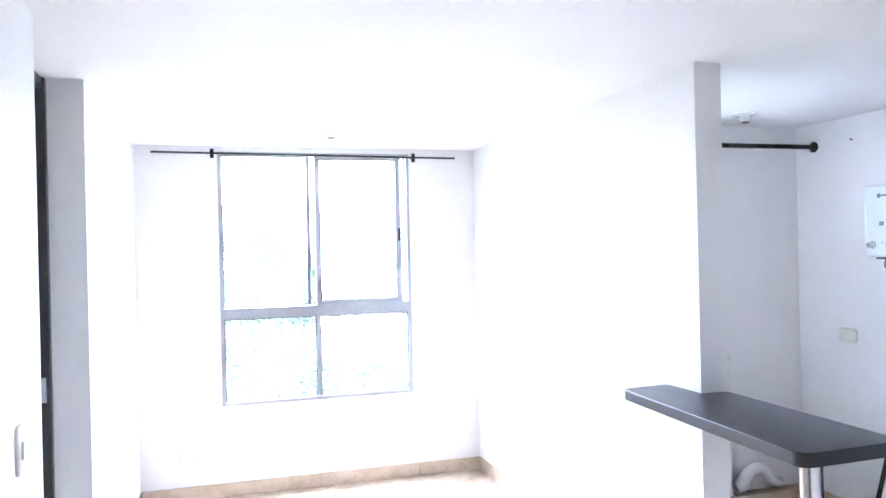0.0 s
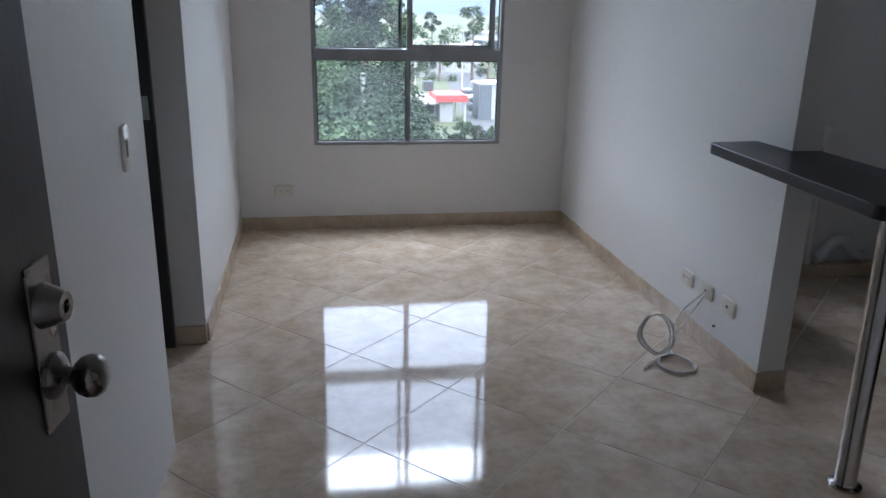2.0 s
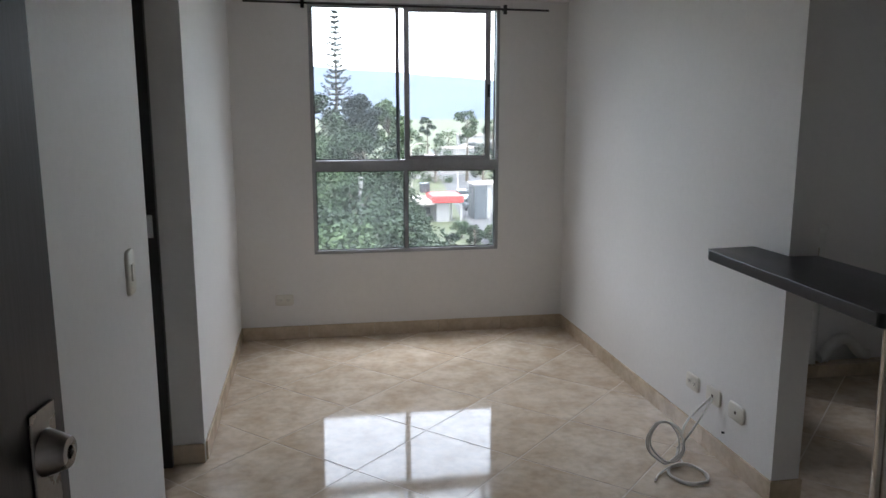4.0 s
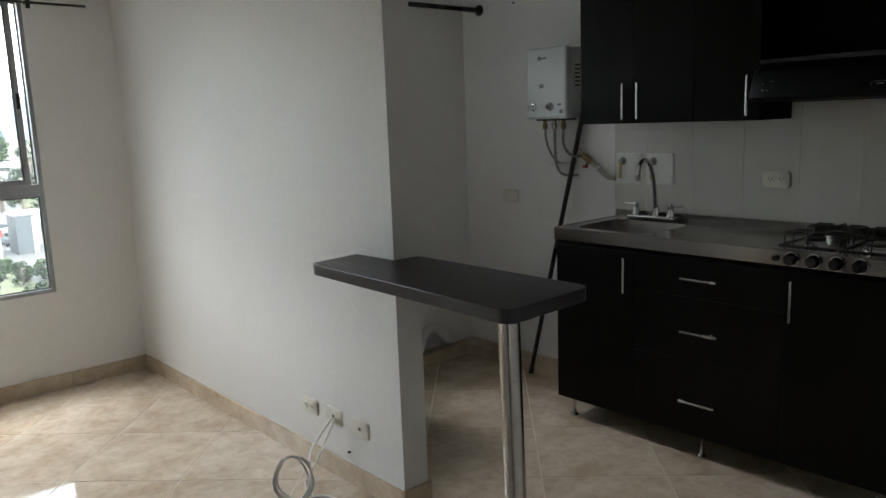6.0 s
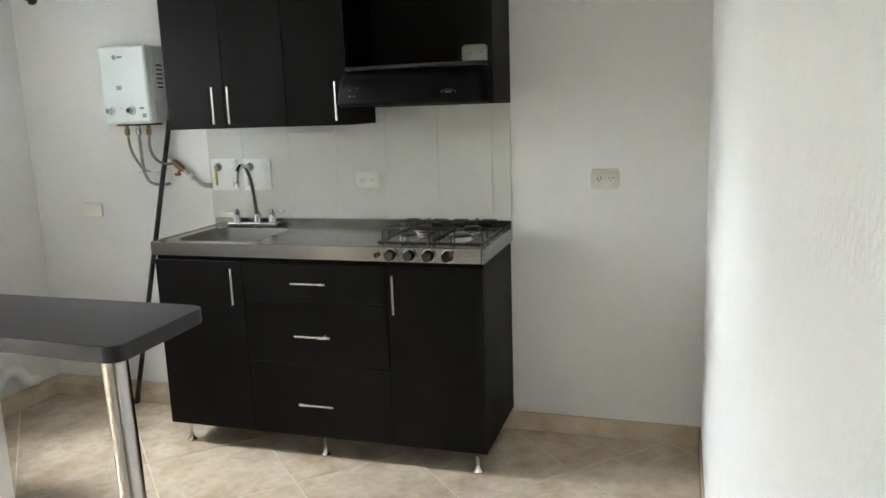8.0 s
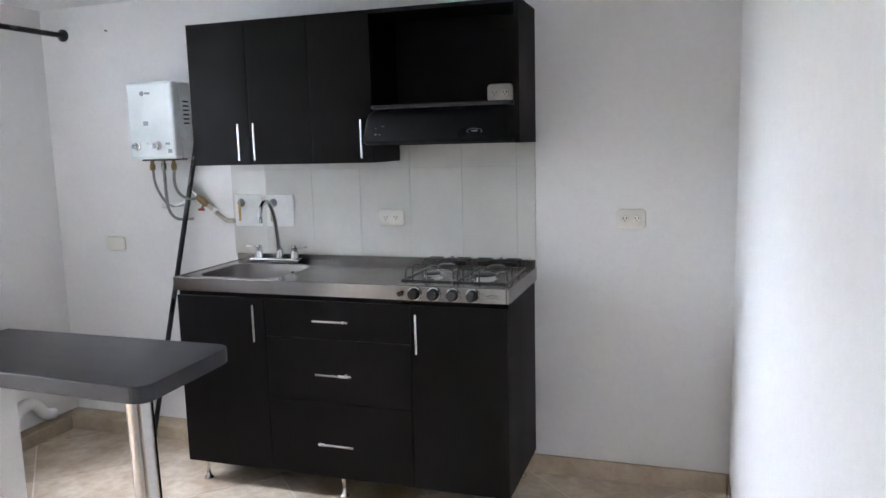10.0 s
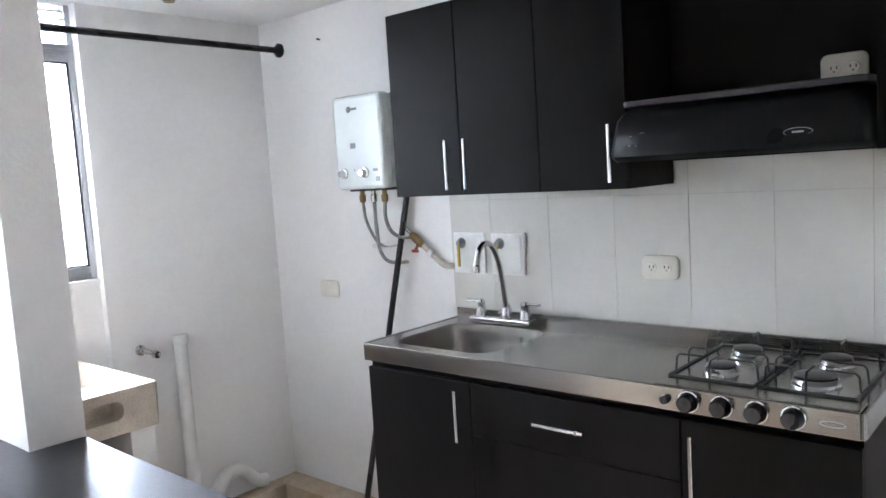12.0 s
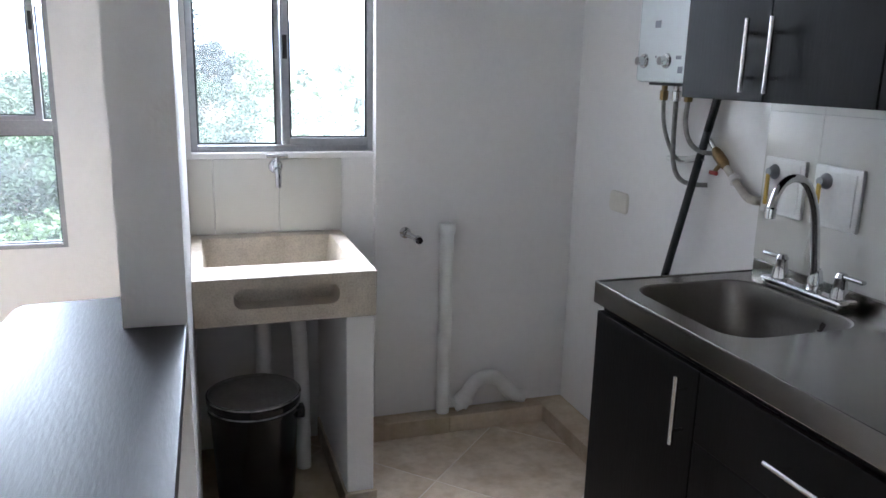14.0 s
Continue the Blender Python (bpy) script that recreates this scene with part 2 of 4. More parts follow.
def lathe(bm, profile, centre, axis="z", seg=28):
    """Turns (radius, height) pairs round an axis through centre."""
    c = Vector(centre)
    rings = []
    for r, h in profile:
        ring = []
        for k in range(seg):
            a = 2 * math.pi * k / seg
            u, w = max(r, 1e-4) * math.cos(a), max(r, 1e-4) * math.sin(a)
            ring.append(bm.verts.new(c + Vector({"z": (u, w, h), "x": (h, u, w), "y": (u, h, w)}[axis])))
        rings.append(ring)
    for a, b in zip(rings, rings[1:]):
        for k in range(seg):
            bm.faces.new((a[k], a[(k + 1) % seg], b[(k + 1) % seg], b[k]))


def prism(bm, outline, z0, z1, bev=0.0):
    lo = [bm.verts.new((x, y, z0)) for x, y in outline]
    hi = [bm.verts.new((x, y, z1)) for x, y in outline]
    n = len(lo)
    fs = [bm.faces.new(hi), bm.faces.new(lo[::-1])]
    rim = list(fs[0].edges) + list(fs[1].edges)
    for i in range(n):
        bm.faces.new((lo[i], lo[(i + 1) % n], hi[(i + 1) % n], hi[i]))
    if bev:
        bmesh.ops.bevel(bm, geom=rim, offset=bev, segments=2, affect="EDGES", profile=0.5)


def put(name, bm, mat, parent=None, smooth=False):
    bmesh.ops.recalc_face_normals(bm, faces=bm.faces)
    me = bpy.data.meshes.new(name)
    bm.to_mesh(me)
    bm.free()
    for m in (mat if isinstance(mat, (list, tuple)) else [mat]):
        me.materials.append(m)
    if smooth:
        me.polygons.foreach_set("use_smooth", [True] * len(me.polygons))
        me.set_sharp_from_angle(angle=radians(38))
    ob = new(name, me)
    ob.parent = parent
    return ob


def boxes(name, mat, lst, parent=None, bev=0.0):
    bm = bmesh.new()
    for b in lst:
        box(bm, *b, bev=bev)
    return put(name, bm, mat, parent)


def tubes(name, mat, pts, r, parent=None, seg=12, steps=0):
    bm = bmesh.new()
    tube(bm, pts, r, seg, steps)
    return put(name, bm, mat, parent, True)


def turned(name, mat, profile, centre, axis="z", parent=None, seg=28):
    bm = bmesh.new()
    lathe(bm, profile, centre, axis, seg)
    return put(name, bm, mat, parent, True)


def thing(name, at, label, category, group=""):
    ob = new(name)
    ob.location = at
    ob.empty_display_size = 0.1
    tagged(ob, label, category, group)
    return ob


def shift(ob):
    """Lets a thing's parts keep their world places under its base point."""
    for c in ob.children:
        c.matrix_parent_inverse = Matrix.Translation(-ob.location)


# ---- the large structure ----
H = 2.13            # ceiling height
XL, XE = -2.12, 1.575   # living room's outer wall, kitchen's outer wall
YN, YS = 2.44, -2.02    # window wall, entrance wall
YK = 1.30           # laundry wall


def structure(name, mat, lst, label, category):
    return tagged(boxes(name, mat, lst), label, category, kind="structure")


W1 = (-1.647, -0.448, 0.545, 2.097)
W2 = (0.130, 0.765, 1.110, 2.128)
structure("wall_north", WALL, [
    (XL - 0.14, W1[0], YN, YN + 0.14, 0, H), (W1[1], 0.112, YN, YN + 0.14, 0, H),
    (W1[0], W1[1], YN, YN + 0.14, 0, W1[2]), (W1[0], W1[1], YN, YN + 0.14, W1[3], H)],
    "white painted wall around the large living room window", "wall")
structure("wall_divider", WALL, [(0, 0.112, 0, YN, 0, H)], "white painted wall between living room and kitchen", "wall")
structure("wall_laundry", WALL, [
    (0.112, W2[0], YK, YK + 0.14, 0, H), (W2[1], XE + 0.14, YK - 0.035, YK + 0.14, 0, H),
    (W2[0], W2[1], YK, YK + 0.14, 0, W2[2])], "white painted laundry wall around the small window", "wall")
structure("wall_east", WALL, [(XE, XE + 0.14, YS - 0.14, YK - 0.035, 0, H)], "white painted kitchen wall", "wall")
structure("wall_south", WALL, [(-1.27, XE, YS - 0.14, YS, 0, H), (XL - 0.14, -2.115, YS - 0.14, YS, 0, H), (-2.115, -1.27, YS - 0.14, YS, 2.06, H)],
          "white painted wall with the entrance doorway", "wall")
structure("wall_west", WALL, [(XL - 0.13, XL, 0.70, YN, 0, H), (XL - 0.13, XL, YS, -0.11, 0, H)],
          "white painted wall with a full-height doorway", "wall")
structure("wall_bedroom", WALL, [(-3.4, -3.3, -0.6, 1.6, 0, H), (-3.3, XL - 0.13, 1.5, 1.6, 0, H), (-3.3, XL - 0.13, -0.6, -0.5, 0, H)],
          "plain white walls beyond the inner doorway", "wall")
structure("wall_hall", WALL, [(-3.2, -3.1, -3.9, YS - 0.14, 0, H), (0.2, 0.3, -3.9, YS - 0.14, 0, H), (-3.1, 0.2, -3.9, -3.8, 0, H)],
          "plain white walls of the hall outside", "wall")
tagged(boxes("ceiling", CEIL, [(XL - 1.3, 0.112, -3.9, YN + 0.14, H, H + 0.15), (0.112, XE + 0.14, -3.9, YK + 0.14, H, H + 0.15)]), "white plastered ceiling", "ceiling", kind="structure")
floor = tagged(boxes("floor", GROUT, [(XL - 1.3, XE + 0.14, -3.9, YN + 0.14, -0.2, -0.0012)]), "glossy beige marbled tiles laid diagonally", "floor",
               kind="structure")

# skirting tiles
SK, ST = 0.082, 0.010
base = new("baseboard")
tagged(base, "beige marbled skirting tiles along the walls", "baseboard", kind="structure")
RUNS = [("x", -2.12, 0.0, YN, -1), ("y", 0.72, YN - ST, XL, 1), ("y", 0.0, YN - ST, 0.0, -1), ("x", -0.01, 0.122, 0.0, -1),
        ("y", 0.0, 0.70, 0.112, 1), ("y", YS + ST, 0.25, XE, -1), ("x", -1.27, XE, YS, 1), ("x", -2.25, -2.12, 0.70, -1)]
for axis, a, b, at, side in RUNS:
    n = max(1, round((b - a) / 0.45))
    for i in range(n):
        p, q = a + (b - a) * i / n + 0.0008, a + (b - a) * (i + 1) / n - 0.0008
        lo, hi = sorted((at, at + side * ST))
        boxes("tile", SKIRT, [(p, q, lo, hi, 0, SK) if axis == "x" else (lo, hi, p, q, 0, SK)], base, bev=0.0015)
# raised tiled ledge round the laundry corner
ledge = new("trim")
tagged(ledge, "low beige tiled ledge in the laundry corner", "ledge", kind="structure")
LZ = 0.070
for b in ((0.650, 1.05, 1.185, YK - 0.036, 0, LZ), (1.052, 1.455, 1.185, YK - 0.036, 0, LZ), (1.457, XE - 0.001, 0.86, YK - 0.036, 0, LZ),
          (1.457, XE - 0.001, 0.46, 0.858, 0, LZ)):
    boxes("tile", SKIRT, [b], ledge, bev=0.003)

# inner doorway: dark jambs at the far side of the wall
jamb = new("door_1")
tagged(jamb, "dark wooden door frame in the full-height doorway", "door frame", kind="structure")
boxes("jamb", DOORWOOD, [(-2.32, -2.245, 0.662, 0.698, 0, H - 0.005), (-2.32, -2.252, -0.108, -0.072, 0, H - 0.005)], jamb, bev=0.003)
boxes("head", DOORWOOD, [(-2.32, -2.252, -0.072, 0.662, H - 0.045, H - 0.005)], jamb, bev=0.003)
boxes("strike_plate", SATIN, [(-2.285, -2.258, 0.658, 0.664, 0.955, 1.045)], jamb, bev=0.001)


def window(name, x0, x1, z0, z1, y, bars, panes, label, glass):
    """An aluminium window: outer frame, bars and single panes."""
    w = new(name)
    tagged(w, label, "window", kind="structure")
    f = 0.022
    boxes("frame", ALU, [(x0, x0 + f, y, y + 0.06, z0, z1), (x1 - f, x1, y, y + 0.06, z0, z1),
                         (x0 + f, x1 - f, y, y + 0.06, z0, z0 + f), (x0 + f, x1 - f, y, y + 0.06, z1 - f, z1)], w, bev=0.002)
    for n, m, b in bars:
        boxes(n, m, [b], w, bev=0.0015)
    for a, b, c, d, yy in panes:
        g = boxes("pane", glass, [(a, b, yy, yy + 0.004, c, d)], w)
        g.visible_shadow = False
        bead = 0.007
        boxes("gasket", RUBBER, [(a, a + bead, yy - 0.003, yy, c, d), (b - bead, b, yy - 0.003, yy, c, d),
                                 (a + bead, b - bead, yy - 0.003, yy, c, c + bead), (a + bead, b - bead, yy - 0.003, yy, d - bead, d)], w)
    return w


y1 = YN + 0.004
win = window("window_1", *W1, y1, [
    ("transom", ALU, (W1[0] + 0.022, W1[1] - 0.022, y1 - 0.004, y1 + 0.055, 1.072, 1.140)),
    ("mullion", ALU, (-1.064, -1.044, y1 + 0.002, y1 + 0.05, 0.567, 1.072)),
    ("stile", ALU, (-1.104, -1.088, y1 + 0.030, y1 + 0.052, 1.140, 2.075)),
    ("stile", ALU, (-1.062, -1.034, y1 + 0.002, y1 + 0.026, 1.140, 2.075)),
    ("stile", ALU, (-0.534, -0.506, y1 + 0.002, y1 + 0.026, 1.140, 2.075)),
    ("rail", ALU, (-1.034, -0.534, y1 + 0.002, y1 + 0.026, 1.140, 1.160)),
    ("rail", ALU, (-1.034, -0.534, y1 + 0.002, y1 + 0.026, 2.057, 2.075)),
    ("latch", KNOB, (-0.528, -0.512, y1 - 0.014, y1 + 0.002, 1.535, 1.615))], [
    (-1.625, -1.064, 0.567, 1.072, y1 + 0.02), (-1.044, -0.470, 0.567, 1.072, y1 + 0.02),
    (-1.625, -1.104, 1.140, 2.075, y1 + 0.04), (-1.034, -0.534, 1.160, 2.057, y1 + 0.012), (-0.506, -0.470, 1.140, 2.075, y1 + 0.04)],
    "grey aluminium sliding window with four panes", GLASS)
y2 = YK + 0.012
win2 = window("window_2", W2[0], W2[1], W2[2], 1.965, y2, [
    ("stile", ALU, (0.440, 0.466, y2 - 0.002, y2 + 0.026, 1.132, 1.943)),
    ("stile", ALU, (0.422, 0.440, y2 + 0.028, y2 + 0.052, 1.132, 1.943)),
    ("rail", ALU, (0.466, 0.743, y2 - 0.002, y2 + 0.026, 1.132, 1.158)),
    ("rail", ALU, (0.466, 0.743, y2 - 0.002, y2 + 0.026, 1.920, 1.943)),
    ("latch", KNOB, (0.444, 0.460, y2 - 0.016, y2 - 0.002, 1.43, 1.51)),
    ("sill", WALL, (W2[0], W2[1] + 0.02, YK - 0.010, y2, W2[2] - 0.022, W2[2] - 0.002))], [
    (0.152, 0.422, 1.132, 1.943, y2 + 0.036), (0.466, 0.743, 1.158, 1.920, y2 + 0.01)],
    "small grey aluminium sliding window above the wash tub", DUSTYHAZEGLASS)
vent = new("window_3")
tagged(vent, "aluminium louvre vent above the small window", "vent", kind="structure")
boxes("frame", ALU, [(W2[0], W2[1], y2, y2 + 0.05, 1.966, 1.985), (W2[0], W2[0] + 0.02, y2, y2 + 0.05, 1.985, 2.127), (W2[1] - 0.02, W2[1], y2, y2 + 0.05, 1.985, 2.127)], vent)
for i in range(5):
    z = 1.992 + i * 0.027
    bm = bmesh.new()
    v = [bm.verts.new((x, yy, zz)) for x in (W2[0] + 0.02, W2[1] - 0.02)
         for yy, zz in ((y2 + 0.004, z), (y2 + 0.044, z + 0.022), (y2 + 0.046, z + 0.019), (y2 + 0.006, z - 0.003))]
    for q in ((0, 1, 5, 4), (1, 2, 6, 5), (2, 3, 7, 6), (3, 0, 4, 7), (0, 3, 2, 1), (4, 5, 6, 7)):
        bm.faces.new([v[k] for k in q])
    put("slat", bm, ALU, vent)

# ---- living room things ----
rod = thing("curtain_rod", (-1.05, 2.40, 2.075), "thin dark metal curtain rod above the window", "curtain rod")
tubes("pole", KNOB, [(-2.02, 2.385, 2.083), (-0.15, 2.385, 2.067)], 0.0065, rod)
for x, z in ((-1.676, 2.080), (-0.432, 2.069)):
    tubes("bracket", KNOB, [(x, 2.44, z), (x, 2.378, z)], 0.007, rod, 8)
    boxes("bracket_plate", KNOB, [(x - 0.011, x + 0.011, 2.376, 2.392, z - 0.030, z + 0.026)], rod, bev=0.003)
shift(rod)


def lamp_holder(x, y):
    t = thing("lamp_holder", (x, y, H), "white porcelain ceiling lamp holder without a bulb", "lamp holder", "ceiling lamp holders")
    turned("base", PORCELAIN, [(0.0, 0), (0.058, 0), (0.058, -0.010), (0.050, -0.016), (0.030, -0.019), (0.027, -0.045), (0.022, -0.047), (0.0, -0.035)], (x, y, H), parent=t)
    turned("socket", BRASS, [(0.021, -0.040), (0.020, -0.052), (0.012, -0.050), (0.0, -0.046)], (x, y, H), parent=t)
    shift(t)


lamp_holder(-1.06, 1.70)
lamp_holder(0.92, 0.88)


def outlet(centre, axis, side, w, h, kind, label, name="power_outlet", group=""):
    """A rounded wall plate with two sockets, one switch or one jack. axis: the wall's normal."""
    x, y, z = centre
    t = thing(name, centre, label, "wall plate", group)
    bm = bmesh.new()
    r, rows = min(w, h) * 0.24, []
    for inset, depth in ((0.0, 0.0), (0.0, -0.004), (0.0015, -0.0072), (0.004, -0.009)):
        ring = []
        for sx, sz, a0 in ((1, 1, 0), (-1, 1, 90), (-1, -1, 180), (1, -1, 270)):
            for k in range(6):
                a = radians(a0 + 18 * k)
                ring.append(bm.verts.new((sx * (w / 2 - r) + (r - inset) * math.cos(a), depth, sz * (h / 2 - r) + (r - inset) * math.sin(a))))
        rows.append(ring)
    for p, q in zip(rows, rows[1:]):
        for k in range(24):
            bm.faces.new((p[k], p[(k + 1) % 24], q[(k + 1) % 24], q[k]))
    bm.faces.new(rows[-1])
    inner = [(-w * 0.2, 0), (w * 0.2, 0)] if kind == "double" else [(0, 0)]
    turn = pose(0, 0, 0, 0, 0, {("y", -1): 0, ("y", 1): 180, ("x", -1): -90, ("x", 1): 90}[axis, side])
    made = [put("plate", bm, PLATE, t, True)]
    for cx, cz in inner:
        if kind in ("double", "single"):
            made.append(turned("socket_face", PLATE, [(0.0, -0.0115), (0.0145, -0.0115), (0.0155, -0.0085)], (cx, 0, 0), "y", t, 20))
            made.append(boxes("slot", SLOT, [(cx - 0.008, cx - 0.005, -0.0125, -0.0112, -0.001, 0.007), (cx + 0.005, cx + 0.008, -0.0125, -0.0112, -0.001, 0.007),
                                             (cx - 0.002, cx + 0.002, -0.0125, -0.0112, -0.009, -0.005)], t))
        elif kind == "switch":
            made.append(boxes("rocker", PLATE, [(cx - 0.013, cx + 0.013, -0.014, -0.008, -0.022, 0.022)], t, bev=0.002))
        elif kind == "jack":
            made.append(boxes("jack", SLOT, [(-0.006, 0.006, -0.0105, -0.008, -0.006, 0.006)], t))
    for m in made:
        m.data.transform(turn)
    return t


outlet((-1.845, YN, 0.255), "y", -1, 0.115, 0.072, "double", "ivory double power outlet low on the window wall", group="double outlets")
outlet((0, 0.604, 0.250), "x", -1, 0.115, 0.072, "double", "ivory double power outlet low on the living room wall", group="double outlets")
outlet((0, 0.428, 0.252), "x", -1, 0.112, 0.072, "jack", "ivory cable outlet plate with cable low on wall", "cable_outlet", "cable outlets")
outlet((0, 0.250, 0.249), "x", -1, 0.112, 0.072, "jack", "ivory phone outlet plate low on the wall", "cable_outlet", "cable outlets")
outlet((XL, -0.36, 1.025), "x", 1, 0.075, 0.118, "switch", "ivory light switch by the doorway", "light_switch")
outlet((XE, 0.912, 0.962), "x", -1, 0.118, 0.074, "blank", "ivory blank wall plate beside the laundry corner", "wall_plate")
outlet((XE - 0.011, -0.603, 1.107), "x", -1, 0.118, 0.074, "double", "ivory double power outlet on white kitchen tiles", group="double outlets")
outlet((XE, -1.628, 1.107), "x", -1, 0.116, 0.080, "double", "ivory double power outlet on the kitchen wall", group="double outlets")

cable = thing("coiled_cable", (-0.15, 0.45, 0.0), "coiled white television cable lying on the floor tiles", "cable")
loop = [(-0.012, 0.428, 0.25), (-0.05, 0.43, 0.215), (-0.13, 0.42, 0.15), (-0.17, 0.37, 0.10)]
for k in range(34):
    a, wide = 2 * math.pi * k / 11 + 0.6, 1.0 + 0.07 * math.sin(k * 0.61)
    loop.append((-0.250 + 0.074 * wide * math.cos(a) + 0.012 * math.cos(k * 0.35) + 0.005 * math.sin(k * 2.3), 0.345 + 0.040 * math.sin(a) + 0.006 * math.sin(k * 1.7),
                 0.096 + 0.074 * wide * math.sin(a) + 0.004 * math.cos(k * 3.1)))
tubes("upright_coil", CABLE, loop, 0.0046, cable, 6, 1)
flat = [(-0.012, 0.418, 0.245), (-0.06, 0.40, 0.19), (-0.12, 0.42, 0.07), (-0.16, 0.44, 0.012)]
for k in range(26):
    a = 2 * math.pi * k / 12 + 1.2
    flat.append((-0.202 + 0.075 * math.cos(a) + 0.004 * math.sin(k * 1.9), 0.240 + 0.085 * math.sin(a) + 0.006 * math.cos(k * 2.7), 0.006 + 0.0042 * (k // 12)))
flat += [(-0.31, 0.27, 0.006), (-0.345, 0.225, 0.006)]
tubes("flat_coil", CABLE, flat, 0.0046, cable, 6, 1)
tubes("plug", SATIN, [(-0.345, 0.225, 0.006), (-0.358, 0.205, 0.006)], 0.0055, cable, 8)
shift(cable)

bar = thing("breakfast_bar", (-0.05, -0.64, 0), "black laminate breakfast bar fixed round the wall end", "breakfast bar")
bm = bmesh.new()
TIP = []
for cx, cy, a0 in ((0.060, -0.722, 0), (-0.216, -0.735, -90)):
    for k in range(7):
        a = radians(a0 - 90 * k / 6)
        TIP.append((cx + 0.037 * math.cos(a), cy + 0.037 * math.sin(a)))
OUT = [(0.110, -0.001), *TIP, (-0.212, 0.165), (-0.200, 0.195), (-0.001, 0.215), (-0.001, -0.001)]
prism(bm, OUT, 0.893, 0.932, 0.003)
put("top", bm, BARTOP, bar)
leg = turned("leg", LEGSTEEL, [(0.0, 0.0), (0.048, 0.0), (0.048, 0.008), (0.034, 0.012), (0.0315, 0.016), (0.0315, 0.886), (0.045, 0.888), (0.045, 0.893)], (-0.078, -0.605, 0), parent=bar, seg=32)
for v in leg.data.vertices:   # the post leans a little
    v.co.x += 0.024 * (0.893 - v.co.z)
shift(bar)

# entrance door, open inwards
door = thing("entrance_door", (-2.112, -2.125, 0), "dark wooden entrance door standing open", "door")
leaf = boxes("leaf", DOORWOOD, [(-0.02, 0.02, 0, 0.80, 0.008, 2.03)], door, bev=0.003)
boxes("lock_plate", LOCKMETAL, [(0.020, 0.024, 0.705, 0.768, 0.828, 1.06)], door, bev=0.0015)
turned("cylinder", LOCKMETAL, [(0.0, 0.050), (0.008, 0.050), (0.009, 0.0535), (0.0195, 0.0535), (0.022, 0.050), (0.031, 0.024)], (0, 0.737, 1.000), "x", door)
turned("rose", LOCKMETAL, [(0.033, 0.024), (0.032, 0.030), (0.024, 0.036), (0.014, 0.040)], (0, 0.737, 0.900), "x", door)
turned("knob", LOCKMETAL, [(0.013, 0.038), (0.012, 0.050), (0.019, 0.055), (0.026, 0.062), (0.0295, 0.072), (0.0285, 0.082), (0.022, 0.091), (0.012, 0.094), (0.0, 0.0945)],
       (0, 0.737, 0.900), "x", door)
boxes("latch_plate", SATIN, [(-0.012, 0.012, 0.800, 0.803, 0.85, 0.92)], door)
door.rotation_euler = (0, 0, radians(-7.5))

# ---- kitchen ----
YA, YB = 0.182, -1.240   # ends of the kitchen unit
XF, XD = 1.105, 1.087    # carcass front, door front


def bar_handle(t, x, y, z, length, upright):
    """A slim satin bar on two posts, standing off a front that faces -x."""
    h = length / 2
    a, b = ((x - 0.028, y, z - h), (x - 0.028, y, z + h)) if upright else ((x - 0.028, y - h, z), (x - 0.028, y + h, z))
    bm = bmesh.new()
    tube(bm, [a, b], 0.0055, 12)
    for s in (-0.6, 0.6):
        c = (y, z + s * h) if upright else (y + s * h, z)
        tube(bm, [(x, *c), (x - 0.028, *c)], 0.004, 8)
    return put("handle", bm, SATIN, t, True)


base_cab = thing("base_cabinet", (1.33, -0.52, 0), "black wood-grain kitchen base cabinet on metal legs", "kitchen cabinet")
boxes("body", BLACKWOOD, [(XF, XE - 0.002, YA - 0.018, YA, 0.10, 0.842), (XF, XE - 0.002, YB + 0.004, YB + 0.022, 0.10, 0.842), (XF, XE - 0.002, YB + 0.022, YA - 0.018, 0.10, 0.118),
                          (XE - 0.012, XE - 0.002, YB + 0.022, YA - 0.018, 0.118, 0.842), (XF, XF + 0.018, YB + 0.022, YA - 0.018, 0.825, 0.842)], base_cab)
SP1, SP2, G = -0.232, -0.858, 0.0016
for n, a, b, c, d in (("door", SP1 + G, YA, 0.10, 0.825), ("drawer", SP2 + G, SP1 - G, 0.672 + G, 0.825), ("drawer", SP2 + G, SP1 - G, 0.412 + G, 0.672 - G),
                      ("drawer", SP2 + G, SP1 - G, 0.10, 0.412 - G), ("door", YB + 0.004, SP2 - G, 0.10, 0.825)):
    boxes(n, BLACKWOOD, [(XD, XF - 0.001, a, b, c, d)], base_cab, bev=0.0015)
for y, z, up in ((-0.196, 0.728, True), (-0.538, 0.751, False), (-0.540, 0.535, False), (-0.540, 0.247, False), (-0.891, 0.722, True)):
    bar_handle(base_cab, XD, y, z, 0.152, up)
for x in (XF + 0.035, XE - 0.06):
    for y in (YA - 0.055, -0.527, YB + 0.055):
        turned("leg", SATIN, [(0.0, 0), (0.021, 0), (0.021, 0.004), (0.010, 0.016), (0.007, 0.045), (0.009, 0.085), (0.017, 0.098), (0.017, 0.10)], (x, y, 0), parent=base_cab, seg=14)
shift(base_cab)

# steel counter with a pressed basin
ctr = thing("steel_counter", (1.33, -0.52, 0.845), "brushed stainless steel counter with sink basin", "counter")
SX0, SX1, SY0, SY1 = 1.132, 1.478, -0.268, 0.128


